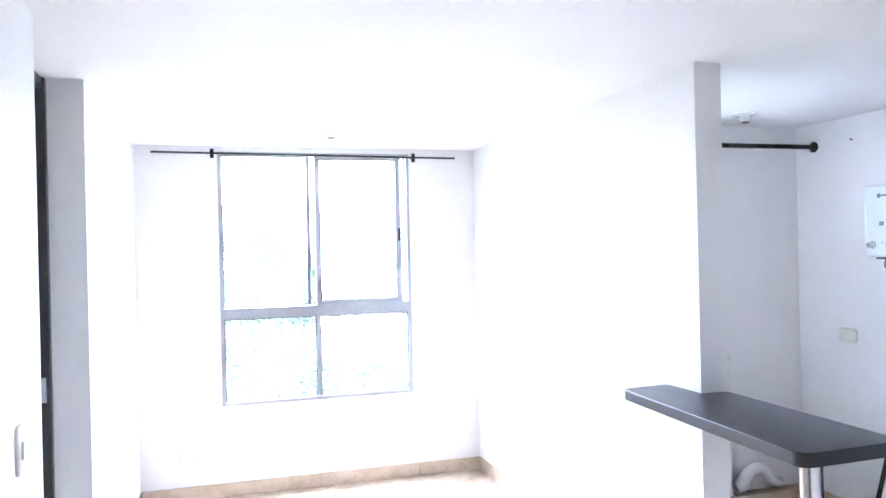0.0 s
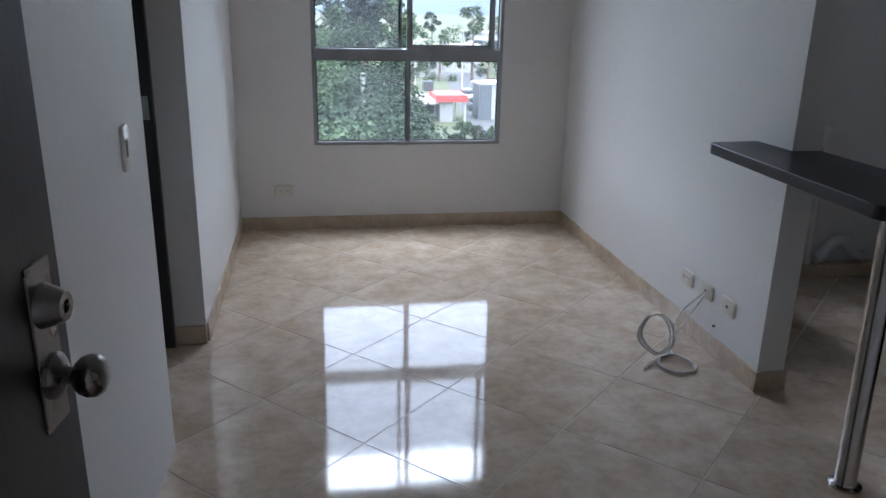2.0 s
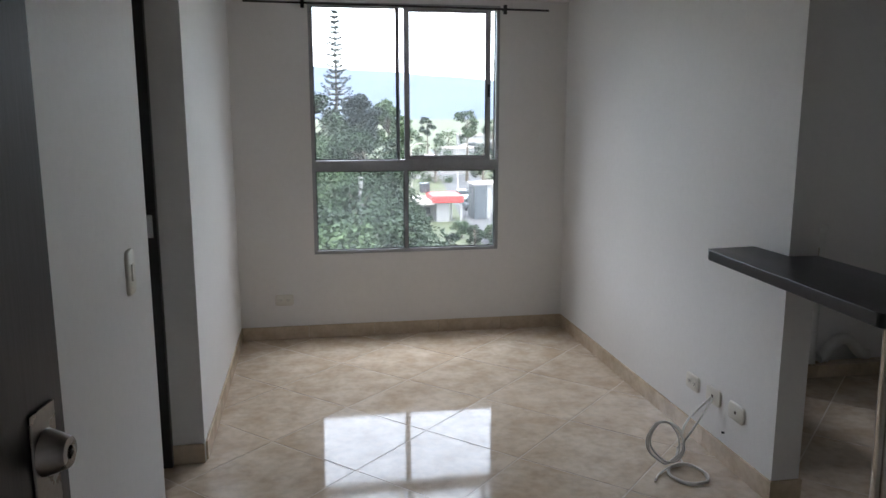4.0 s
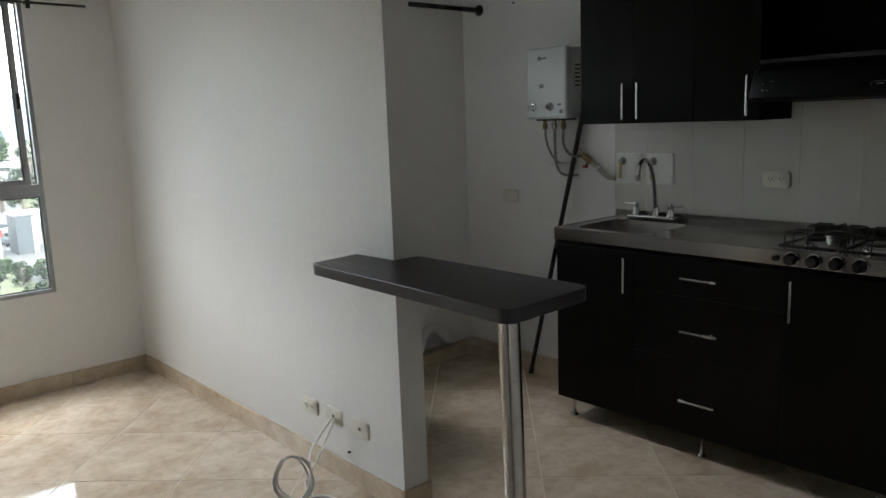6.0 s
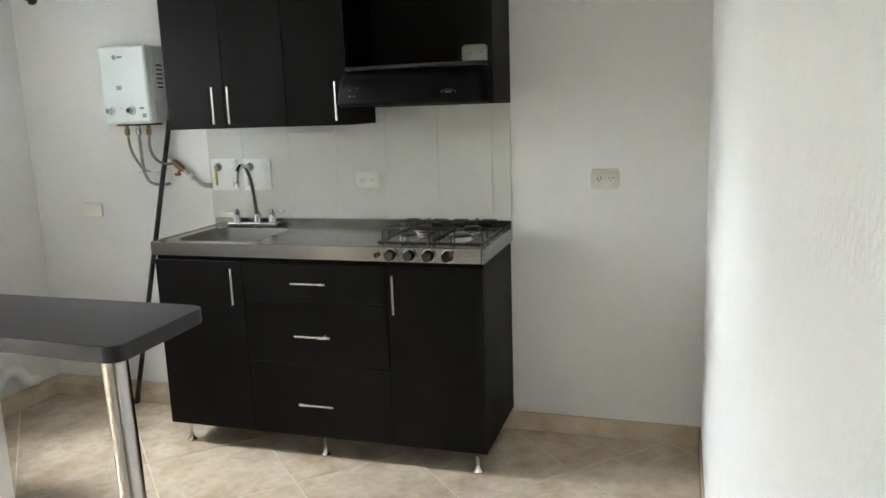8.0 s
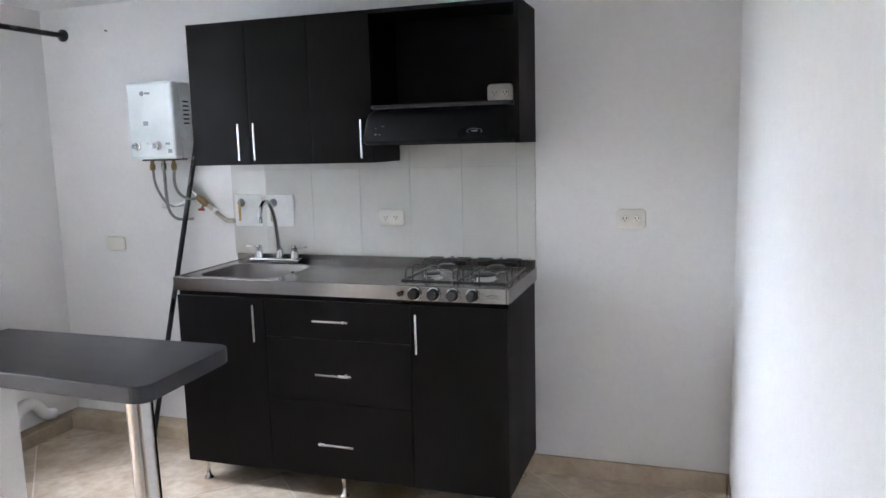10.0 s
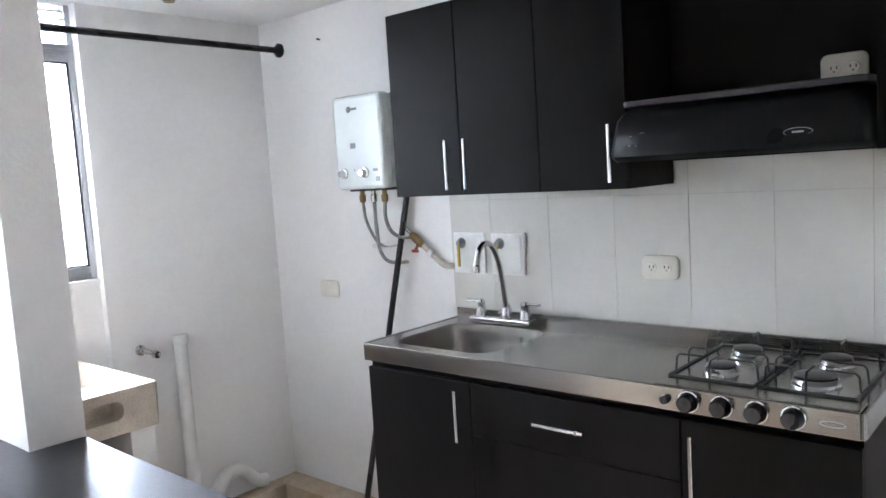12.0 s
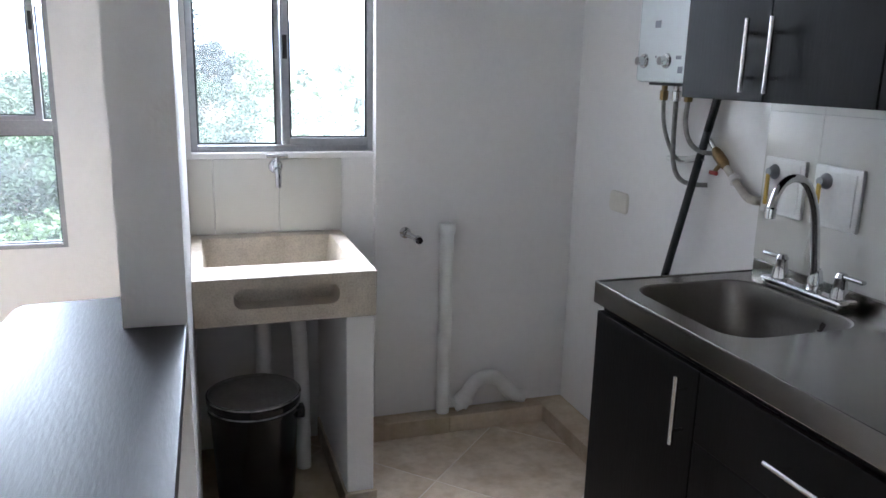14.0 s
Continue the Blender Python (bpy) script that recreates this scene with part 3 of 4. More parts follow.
def ring_pts(x0, x1, y0, y1, r, z, seg=5):
    out = []
    for cx, cy, a0 in ((x1 - r, y1 - r, 0), (x0 + r, y1 - r, 90), (x0 + r, y0 + r, 180), (x1 - r, y0 + r, 270)):
        for k in range(seg + 1):
            a = radians(a0 + 90 * k / seg)
            out.append((cx + r * math.cos(a), cy + r * math.sin(a), z))
    return out


bm = bmesh.new()
rings = [[bm.verts.new(p) for p in ring_pts(SX0 - g, SX1 + g, SY0 - g, SY1 + g, r, z)] for g, r, z in (
    (0.0, 0.075, 0.9), (-0.004, 0.072, 0.897), (-0.010, 0.07, 0.86), (-0.018, 0.066, 0.78), (-0.035, 0.05, 0.762), (-0.10, 0.03, 0.757))]
for a, b in zip(rings, rings[1:]):
    for k in range(len(a)):
        bm.faces.new((a[k], a[(k + 1) % len(a)], b[(k + 1) % len(a)], b[k]))
bm.faces.new(rings[-1])
put("basin", bm, BASIN, ctr, True)
bm = bmesh.new()
hole = [bm.verts.new(p) for p in ring_pts(SX0, SX1, SY0, SY1, 0.075, 0.9)]
# flat top round the basin, out to its own rectangle
ox0, ox1, oy0, oy1 = 1.086, 1.553, SY0 - 0.05, YA + 0.008
n = len(hole)
corner = [bm.verts.new(p) for p in ((ox1, oy1, 0.9), (ox0, oy1, 0.9), (ox0, oy0, 0.9), (ox1, oy0, 0.9))]
for c in range(4):
    for k in range(5):
        i = c * 6 + k
        bm.faces.new((corner[c], hole[i], hole[i + 1]))
    i = c * 6 + 5
    bm.faces.new((corner[c], hole[i], hole[(i + 1) % n], corner[(c + 1) % 4]))
put("sink_deck", bm, STEEL, ctr)
boxes("worktop", STEEL, [(1.086, 1.553, YB - 0.004, oy0, 0.893, 0.9)], ctr)
boxes("front_edge", STEEL, [(1.078, 1.086, YB - 0.004, YA + 0.008, 0.846, 0.902), (1.086, XE - 0.003, YA + 0.002, YA + 0.010, 0.846, 0.9025),
                            (1.086, XE - 0.003, YB - 0.006, YB, 0.846, 0.9025)], ctr, bev=0.0025)
boxes("upstand", STEEL, [(1.553, 1.562, YB - 0.004, YA + 0.006, 0.893, 0.934)], ctr, bev=0.002)
turned("drain", CHROME, [(0.0, 0.759), (0.022, 0.759), (0.036, 0.763), (0.040, 0.759)], (1.315, -0.08, 0), parent=ctr)
shift(ctr)

tap = thing("kitchen_faucet", (1.515, -0.01, 0.9), "chrome kitchen faucet with two handles and swan neck", "faucet")
boxes("base_plate", CHROME, [(1.488, 1.545, -0.172, 0.084, 0.901, 0.922)], tap, bev=0.007)
tubes("spout", CHROME, [(1.524, -0.058, 0.92), (1.512, -0.056, 1.03), (1.498, -0.055, 1.115), (1.462, -0.056, 1.180), (1.415, -0.058, 1.190), (1.380, -0.060, 1.165), (1.365, -0.062, 1.118)],
      [0.012, 0.0105, 0.010, 0.010, 0.010, 0.010, 0.010], tap, 14, 2)
turned("collar", CHROME, [(0.019, 0.0), (0.018, 0.025), (0.013, 0.045), (0.010, 0.05)], (1.524, -0.058, 0.92), parent=tap)
turned("nozzle", CHROME, [(0.0, 0.0), (0.012, 0.0), (0.013, 0.022), (0.010, 0.026)], (1.365, -0.062, 1.098), parent=tap)
for y, s in ((0.048, 1), (-0.138, -1)):
    turned("valve", CHROME, [(0.021, 0.0), (0.018, 0.018), (0.014, 0.042), (0.016, 0.050), (0.010, 0.060), (0.0, 0.061)], (1.518, y, 0.92), parent=tap)
    boxes("lever", CHROME, [(1.510, 1.526, min(y, y + s * 0.062), max(y, y + s * 0.062), 0.968, 0.977)], tap, bev=0.003)
shift(tap)

hob = thing("gas_hob", (1.33, -1.0, 0.9), "steel four-burner gas hob set into the counter", "gas hob")
HY0, HY1 = -1.236, -0.800
boxes("panel", STEEL, [(1.070, 1.0775, HY0, HY1, 0.848, 0.904), (1.078, 1.150, HY0, HY1, 0.9025, 0.906)], hob, bev=0.002)
boxes("tray", STEEL, [(1.150, 1.540, HY0 + 0.03, HY1, 0.9015, 0.905)], hob, bev=0.001)
BURN = ((1.225, -0.905), (1.230, -1.115), (1.410, -0.905), (1.410, -1.115))
for (x, y), s in zip(BURN, (0.9, 1.15, 0.9, 0.9)):
    turned("burner", SATIN, [(0.046 * s, 0.905), (0.046 * s, 0.909), (0.041 * s, 0.913), (0.041 * s, 0.923), (0.0, 0.923)], (x, y, 0), parent=hob)
    turned("burner_cap", IRON, [(0.039 * s, 0.9235), (0.039 * s, 0.929), (0.032 * s, 0.932), (0.0, 0.932)], (x, y, 0), parent=hob)
for gy in (-0.905, -1.115):
    bm = bmesh.new()
    a, b, c, d = 1.150, 1.505, gy - 0.098, gy + 0.098
    tube(bm, [(a, c, 0.909), (b, c, 0.909), (b, d, 0.909), (a, d, 0.909), (a, c, 0.909)], 0.0034, 6)
    for x in (1.190, 1.265, 1.385, 1.460):
        for s in (-1, 1):
            tube(bm, [(x, gy + s * 0.098, 0.909), (x, gy + s * 0.095, 0.944), (x, gy + s * 0.088, 0.952), (x, gy + s * 0.030, 0.952)], 0.0030, 6)
    for x, s in ((1.150, 1), (1.505, -1)):
        tube(bm, [(x, gy, 0.909), (x + s * 0.003, gy, 0.944), (x + s * 0.01, gy, 0.952), (x + s * 0.065, gy, 0.952)], 0.0030, 6)
    put("grate", bm, IRON, hob, True)
for y in (-0.888, -0.963, -1.038, -1.113):
    turned("knob", KNOB, [(0.0, -0.030), (0.017, -0.030), (0.0195, -0.026), (0.0215, -0.004), (0.023, 0.0)], (1.070, y, 0.876), "x", hob, 24)
    turned("knob_ring", CHROME, [(0.0225, -0.004), (0.0255, -0.003), (0.0262, 0.0)], (1.070, y, 0.876), "x", hob, 24)
    boxes("pointer", KNOB, [(1.0385, 1.0405, y - 0.002, y + 0.002, 0.878, 0.893)], hob)
turned("igniter", KNOB, [(0.0, -0.012), (0.010, -0.012), (0.011, 0.0)], (1.070, -0.832, 0.874), "x", hob, 16)
tubes("badge", GREYPLASTIC, [(1.0695, -1.187 + 0.024 * math.cos(a * math.pi / 8), 0.874 + 0.006 * math.sin(a * math.pi / 8)) for a in range(17)], 0.0012, hob, 6)
shift(hob)

UX, UB, UT = 1.280, 1.355, 1.945
wall_cab = thing("wall_cabinet", (1.42, -0.52, UB), "black wood-grain wall cabinet with open hood niche", "kitchen cabinet")
UD = -0.652
boxes("body", BLACKWOOD, [(UX + 0.018, XE - 0.002, 0.174, 0.190, UB, UT), (UX + 0.018, XE - 0.002, UD, UD + 0.016, UB, UT), (UX, XE - 0.002, YB - 0.006, YB + 0.012, 1.420, UT),
                          (UX + 0.018, XE - 0.002, UD + 0.016, 0.174, UB, UB + 0.016), (UX + 0.018, XE - 0.002, UD + 0.016, 0.174, UT - 0.016, UT),
                          (UX, XE - 0.002, YB + 0.012, UD, UT - 0.016, UT), (XE - 0.014, XE - 0.002, YB + 0.012, UD, 1.42, UT - 0.016)], wall_cab)
for a, b in ((-0.092 + G, 0.190), (-0.380 + G, -0.092 - G), (UD, -0.380 - G)):
    boxes("door", BLACKWOOD, [(UX, UX + 0.017, a, b, UB, UT)], wall_cab, bev=0.0015)
for y in (-0.054, -0.128, -0.614):
    bar_handle(wall_cab, UX, y, 1.450, 0.152, True)
shift(wall_cab)
outlet((XE - 0.014, -1.104, 1.622), "x", -1, 0.108, 0.074, "double", "ivory double power outlet inside the dark niche", group="double outlets")

hood = thing("range_hood", (1.40, -0.94, 1.42), "black range hood under the open cabinet niche", "range hood")
bm = bmesh.new()
skins = []
for z, fx, left, right in ((1.562, 1.268, -0.664, -1.200), (1.544, 1.244, -0.650, -1.208), (1.526, 1.234, -0.640, -1.214), (1.450, 1.229, -0.624, -1.221),
                           (1.438, 1.232, -0.622, -1.222), (1.424, 1.250, -0.628, -1.218)):
    plan = [(1.560, -0.657), (1.279, -0.657), (1.276, left), (fx + 0.024, left), (fx + 0.010, left - 0.005), (fx, left - 0.020),
            (fx, right + 0.030), (fx + 0.008, right + 0.010), (fx + 0.026, right), (1.560, right)]
    skins.append([bm.verts.new((x, y, z)) for x, y in plan])
for a, b in zip(skins, skins[1:]):
    for k in range(10):
        bm.faces.new((a[k], a[(k + 1) % 10], b[(k + 1) % 10], b[k]))
bm.faces.new(skins[0]), bm.faces.new(skins[-1][::-1])
put("canopy", bm, HOOD, hood, True)
bm = bmesh.new()
prism(bm, [(1.560, -0.657), (1.270, -0.657), (1.252, -0.662), (1.243, -0.676), (1.243, -1.196), (1.252, -1.216), (1.272, -1.224), (1.560, -1.224)], 1.5625, 1.577, 0.003)
put("shelf_lip", bm, BARTOP, hood)
bm = bmesh.new()
tube(bm, [(1.2305, -1.085 + 0.030 * math.cos(a * math.pi / 10), 1.468 + 0.009 * math.sin(a * math.pi / 10)) for a in range(21)], 0.0008, 6)
box(bm, 1.2290, 1.2305, -1.097, -1.073, 1.4660, 1.4702)
put("badge", bm, GREYPLASTIC, hood)
boxes("switch", GREYPLASTIC, [(1.226, 1.232, -0.690, -0.684, 1.462, 1.468), (1.227, 1.232, -0.706, -0.702, 1.462, 1.466)], hood)
for b in ((1.2295, 1.2335, -0.692, -0.684, 1.487, 1.4885), (1.2300, 1.2335, -0.725, -0.712, 1.494, 1.4955)):
    boxes("print", MARK, [b], hood)
shift(hood)

heater = thing("gas_water_heater", (1.50, 0.40, 1.40), "white gas water heater hung on the wall", "water heater")
HX, HA, HB, HZ0, HZ1 = 1.445, 0.408, 0.672, 1.384, 1.740
boxes("casing", ENAMEL, [(HX, HX + 0.055, HA, HB, HZ0, HZ1)], heater, bev=0.014)
boxes("back_box", ENAMEL, [(HX + 0.055, XE - 0.001, HA + 0.004, HB - 0.004, HZ0 + 0.004, HZ1 - 0.004)], heater, bev=0.003)
boxes("vent_grille", SLOT, [(HX + 0.075, HX + 0.115, HA + 0.002, HA + 0.0045, HZ0 + 0.16 + k * 0.02, HZ0 + 0.168 + k * 0.02) for k in range(6)], heater)
boxes("window", MARK, [(HX - 0.001, HX + 0.002, 0.552, 0.580, 1.540, 1.560)], heater)
bm = bmesh.new()
lathe(bm, [(0.0, -0.0015), (0.011, -0.0015), (0.0115, 0.001)], (HX, 0.578, 1.687), "x", 20)
box(bm, HX - 0.001, HX + 0.002, 0.532, 0.564, 1.683, 1.692)
put("badge", bm, MARK, heater)
for a, b, c, d in ((0.440, 0.465, 1.450, 1.460), (0.430, 0.452, 1.412, 1.430), (0.562, 0.568, 1.455, 1.461)):
    boxes("print", MARK, [(HX - 0.001, HX + 0.002, a, b, c, d)], heater)
for y in (0.509, 0.624):
    turned("dial", CHROME, [(0.0, -0.026), (0.012, -0.026), (0.014, -0.008), (0.020, -0.006), (0.022, 0.0)], (HX, y, 1.446), "x", heater, 20)
boxes("pipe_tray", RUBBER, [(HX + 0.02, XE - 0.02, 0.43, 0.62, HZ0 - 0.008, HZ0 + 0.001)], heater)
for y, m in ((0.596, BRASS), (0.532, SATIN), (0.474, BRASS)):
    turned("fitting", m, [(0.0, 0), (0.012, 0), (0.013, 0.010), (0.013, 0.028), (0.009, 0.030), (0.009, 0.050)], (1.505, y, HZ0 - 0.052), parent=heater, seg=8)
tubes("gas_hose", HOSE, [(1.505, 0.596, 1.335), (1.508, 0.592, 1.26), (1.515, 0.560, 1.195), (1.520, 0.530, 1.160), (1.528, 0.480, 1.160), (1.540, 0.425, 1.172)], 0.0062, heater, 8, 2)
tubes("cold_hose", HOSE, [(1.505, 0.532, 1.335), (1.508, 0.534, 1.23), (1.514, 0.532, 1.14), (1.525, 0.505, 1.096), (1.545, 0.455, 1.092), (1.572, 0.435, 1.094)], 0.0072, heater, 8, 2)
tubes("hot_hose", HOSE, [(1.505, 0.474, 1.335), (1.506, 0.482, 1.27), (1.515, 0.466, 1.215), (1.530, 0.425, 1.190), (1.560, 0.400, 1.192)], 0.0072, heater, 8, 2)
tubes("tape_wrap", PVC, [(1.524, 0.572, 1.158), (1.530, 0.500, 1.160), (1.538, 0.430, 1.176)], [0.009, 0.012, 0.010], heater, 10, 1)
shift(heater)
gas = thing("gas_pipe", (1.55, 0.3, 1.1), "cream gas pipe with brass valve and red lever", "gas pipe")
tubes("nipple", SATIN, [(1.550, 0.418, 1.228), (1.550, 0.388, 1.203)], 0.0075, gas, 10)
tubes("valve_body", BRASS, [(1.550, 0.390, 1.205), (1.550, 0.376, 1.192), (1.550, 0.345, 1.168), (1.550, 0.332, 1.158)], [0.010, 0.016, 0.016, 0.010], gas, 10)
boxes("lever", RED, [(1.518, 1.528, 0.334, 0.368, 1.136, 1.148)], gas, bev=0.004)
tubes("stem", BRASS, [(1.550, 0.352, 1.172), (1.524, 0.350, 1.145)], 0.006, gas, 8)
tubes("pipe", CREAMPIPE, [(1.550, 0.334, 1.160), (1.550, 0.270, 1.112), (1.550, 0.235, 1.088), (1.550, 0.203, 1.086), (1.563, 0.198, 1.086)], [0.010, 0.0105, 0.0115, 0.012, 0.012], gas, 12, 1)
tubes("coupling", PVC, [(1.550, 0.302, 1.136), (1.550, 0.288, 1.126)], 0.0165, gas, 12)
shift(gas)

pole = thing("black_pole", (1.49, 0.71, 0), "thin black pole leaning against the kitchen wall", "pole")
tubes("pole", KNOB, [(1.448, 0.672, 0.008), (1.558, 0.378, 1.46)], 0.012, pole, 12)
tubes("tip", RUBBER, [(1.447, 0.674, 0.0), (1.450, 0.667, 0.03)], 0.014, pole, 12)
shift(pole)

rod2 = thing("clothes_rod", (0.85, 1.12, 2.0), "black clothes rod spanning the laundry corner", "clothes rod")
tubes("pole", KNOB, [(0.113, 1.125, 2.0), (XE, 1.125, 2.0)], 0.013, rod2, 14)
for x, s in ((0.113, 1), (XE - 0.001, -1)):
    turned("flange", KNOB, [(0.0, 0.0), (0.030, 0.0), (0.030, s * 0.010), (0.018, s * 0.020), (0.014, s * 0.030)], (x, 1.125, 2.0), "x", rod2, 20)
shift(rod2)

mark = thing("nail", (0, 0.36, 0.12), "small dark nail low in the living room wall", "nail")
tubes("shank", KNOB, [(0.0, 0.335, 0.128), (-0.010, 0.335, 0.129)], 0.005, mark, 8)
shift(mark)
nail = thing("nail", (XE, 1.0, 1.99), "small dark nail stuck in the kitchen wall", "nail")
tubes("shank", KNOB, [(XE, 0.86, 2.005), (XE - 0.014, 0.86, 2.007)], 0.004, nail, 8)
shift(nail)

# valve boxes on the tiles
for y in (0.118, -0.052):
    v = thing("valve_box", (XE - 0.011, y, 1.135), "white valve plate with a small lever on tiles", "valve", "water valves")
    boxes("plate", PVC, [(XE - 0.021, XE - 0.0105, y - 0.070, y + 0.070, 1.063, 1.209)], v, bev=0.003)
    boxes("inner_panel", PVC, [(XE - 0.0235, XE - 0.021, y - 0.056, y + 0.056, 1.076, 1.196)], v, bev=0.001)
    turned("stem", GREYPLASTIC, [(0.0, -0.022), (0.010, -0.021), (0.012, -0.012), (0.018, -0.004), (0.020, 0.0)], (XE - 0.023, y + 0.030, 1.172), "x", v, 16)
    boxes("lever", YELLOW, [(XE - 0.046, XE - 0.039, y + 0.024, y + 0.037, 1.088, 1.168)], v, bev=0.004)
    shift(v)

# ---- laundry corner ----
tub = thing("laundry_tub", (0.38, 1.0, 0), "speckled beige cast-stone laundry tub on a white support", "laundry tub")
TX0, TX1, TY0, TY1, TZ = 0.1135, 0.640, 0.712, YK - 0.001, 0.822
bm = bmesh.new()
outer = ((TX0, TY0), (TX1, TY0), (TX1, TY1), (TX0, TY1))
rim = ((TX0 + 0.035, TY0 + 0.14), (TX1 - 0.05, TY0 + 0.14), (TX1 - 0.05, TY1 - 0.06), (TX0 + 0.035, TY1 - 0.06))
low = ((TX0 + 0.05, TY0 + 0.17), (TX1 - 0.07, TY0 + 0.17), (TX1 - 0.07, TY1 - 0.08), (TX0 + 0.05, TY1 - 0.08))
rows = [[bm.verts.new((x, y, z)) for x, y in q] for q, z in ((outer, TZ - 0.145), (outer, TZ), (rim, TZ - 0.003), (low, TZ - 0.115))]
for a, b in zip(rows, rows[1:]):
    for k in range(4):
        bm.faces.new((a[k], a[(k + 1) % 4], b[(k + 1) % 4], b[k]))
bm.faces.new(rows[-1])
bm.faces.new(rows[0][::-1])
front = [f for f in bm.faces if abs(f.calc_center_median().y - TY0) < 1e-4][0]
bm.faces.remove(front)
bmesh.ops.bevel(bm, geom=[e for e in bm.edges if not e.is_boundary], offset=0.004, segments=2, affect="EDGES", profile=0.5)
put("trough", bm, GRANITE, tub, True)
# front apron with its rounded pocket
bm = bmesh.new()
mouth = ring_pts(0.225, 0.530, TZ - 0.098, TZ - 0.038, 0.026, 0)
lip = [bm.verts.new((x, TY0, z)) for x, z, _ in mouth]
deep = [bm.verts.new((x * 0.97 + 0.3775 * 0.03, TY0 + 0.075, z)) for x, z, _ in mouth]
edge = [bm.verts.new(q) for q in ((TX1 - 0.001, TY0, TZ - 0.001), (TX0 + 0.001, TY0, TZ - 0.001), (TX0 + 0.001, TY0, TZ - 0.144), (TX1 - 0.001, TY0, TZ - 0.144))]
for c in range(4):
    for k in range(5):
        bm.faces.new((edge[c], lip[c * 6 + k], lip[c * 6 + k + 1]))
    bm.faces.new((edge[c], lip[c * 6 + 5], lip[(c * 6 + 6) % 24], edge[(c + 1) % 4]))
for k in range(24):
    bm.faces.new((lip[k], lip[(k + 1) % 24], deep[(k + 1) % 24], deep[k]))
bm.faces.new(deep)
put("apron", bm, GRANITE, tub)
boxes("support", WALL, [(0.552, 0.638, TY0 + 0.02, TY1, 0.08, TZ - 0.146)], tub, bev=0.004)
boxes("support_skirting", SKIRT, [(0.544, 0.648, TY0 + 0.010, TY1, 0, 0.08)], tub, bev=0.003)
shift(tub)
panel = new("wall_tiles_laundry")
tagged(panel, "white glazed tiles behind the laundry tub", "wall tiles", kind="structure")
for a, b in ((0.1135, 0.196), (0.198, 0.418), (0.420, 0.645)):
    boxes("tile", WTILE, [(a, b, YK - 0.008, YK - 0.0005, TZ + 0.002, 1.087)], panel, bev=0.0015)

spigot = thing("garden_tap", (0.41, 1.29, 1.08), "chrome wall tap above the laundry tub", "tap")
tubes("body", CHROME, [(0.41, YK - 0.008, 1.060), (0.41, 1.225, 1.060), (0.41, 1.205, 1.048), (0.41, 1.20, 0.998)], [0.011, 0.012, 0.012, 0.010], spigot, 12, 1)
turned("stem", CHROME, [(0.016, 0.0), (0.012, 0.02), (0.007, 0.028), (0.007, 0.040)], (0.41, 1.232, 1.060), parent=spigot, seg=14)
tubes("handle", CHROME, [(0.374, 1.232, 1.102), (0.446, 1.232, 1.102)], 0.0065, spigot, 10)
turned("rosette", CHROME, [(0.0, -0.012), (0.022, -0.010), (0.026, 0.0)], (0.41, YK - 0.008, 1.060), "y", spigot, 18)
shift(spigot)
stub = thing("hose_connector", (0.885, 1.24, 0.80), "small chrome washing machine tap on the wall", "tap")
turned("rosette", CHROME, [(0.0, -0.030), (0.011, -0.030), (0.013, -0.010), (0.021, -0.006), (0.022, 0.0)], (0.880, YK - 0.035, 0.806), "y", stub, 18)
tubes("body", CHROME, [(0.880, YK - 0.062, 0.806), (0.895, YK - 0.076, 0.800), (0.914, YK - 0.080, 0.790)], [0.012, 0.010, 0.009], stub, 12)
turned("outlet", CHROME, [(0.0, -0.016), (0.014, -0.015), (0.016, -0.004), (0.016, 0.008), (0.011, 0.014), (0.0, 0.014)], (0.918, YK - 0.082, 0.786), "y", stub, 16)
shift(stub)
YP = YK - 0.035
pipe = thing("standpipe", (1.035, 1.225, 0.07), "white plastic drain standpipe against the wall", "drain pipe")
tubes("pipe", PVC, [(1.035, YP - 0.032, 0.071), (1.035, YP - 0.032, 0.815)], 0.0265, pipe, 18)
turned("cap", PVC, [(0.0, 0.842), (0.030, 0.841), (0.033, 0.836), (0.033, 0.806), (0.027, 0.804)], (1.035, YP - 0.032, 0), parent=pipe, seg=20)
shift(pipe)
trap = thing("drain_trap", (1.24, 1.22, 0.07), "white plastic drain trap lying on the ledge", "drain pipe")
tubes("bend", PVC, [(1.085, YP - 0.034, 0.097), (1.120, YP - 0.034, 0.107), (1.150, YP - 0.034, 0.157), (1.185, YP - 0.034, 0.197), (1.245, YP - 0.034, 0.204), (1.285, YP - 0.034, 0.177),
                    (1.315, YP - 0.034, 0.132), (1.345, YP - 0.034, 0.110), (1.385, YP - 0.034, 0.104)], 0.030, trap, 16, 2)
tubes("coupling", PVC, [(1.105, YP - 0.034, 0.098), (1.138, YP - 0.034, 0.134)], 0.036, trap, 16)
shift(trap)
drain = thing("tub_drain", (0.40, 1.1, 0), "white plastic drain pipes under the tub", "drain pipe")
tubes("tailpiece", PVC, [(0.335, 1.12, 0.68), (0.335, 1.12, 0.20), (0.335, 1.20, 0.12), (0.335, 1.295, 0.12)], 0.028, drain, 14, 1)
tubes("bend", PVC, [(0.340, 1.11, 0.60), (0.385, 1.09, 0.632), (0.435, 1.08, 0.615), (0.455, 1.08, 0.54), (0.460, 1.08, 0.30), (0.462, 1.08, 0.0)], 0.026, drain, 14, 2)
shift(drain)

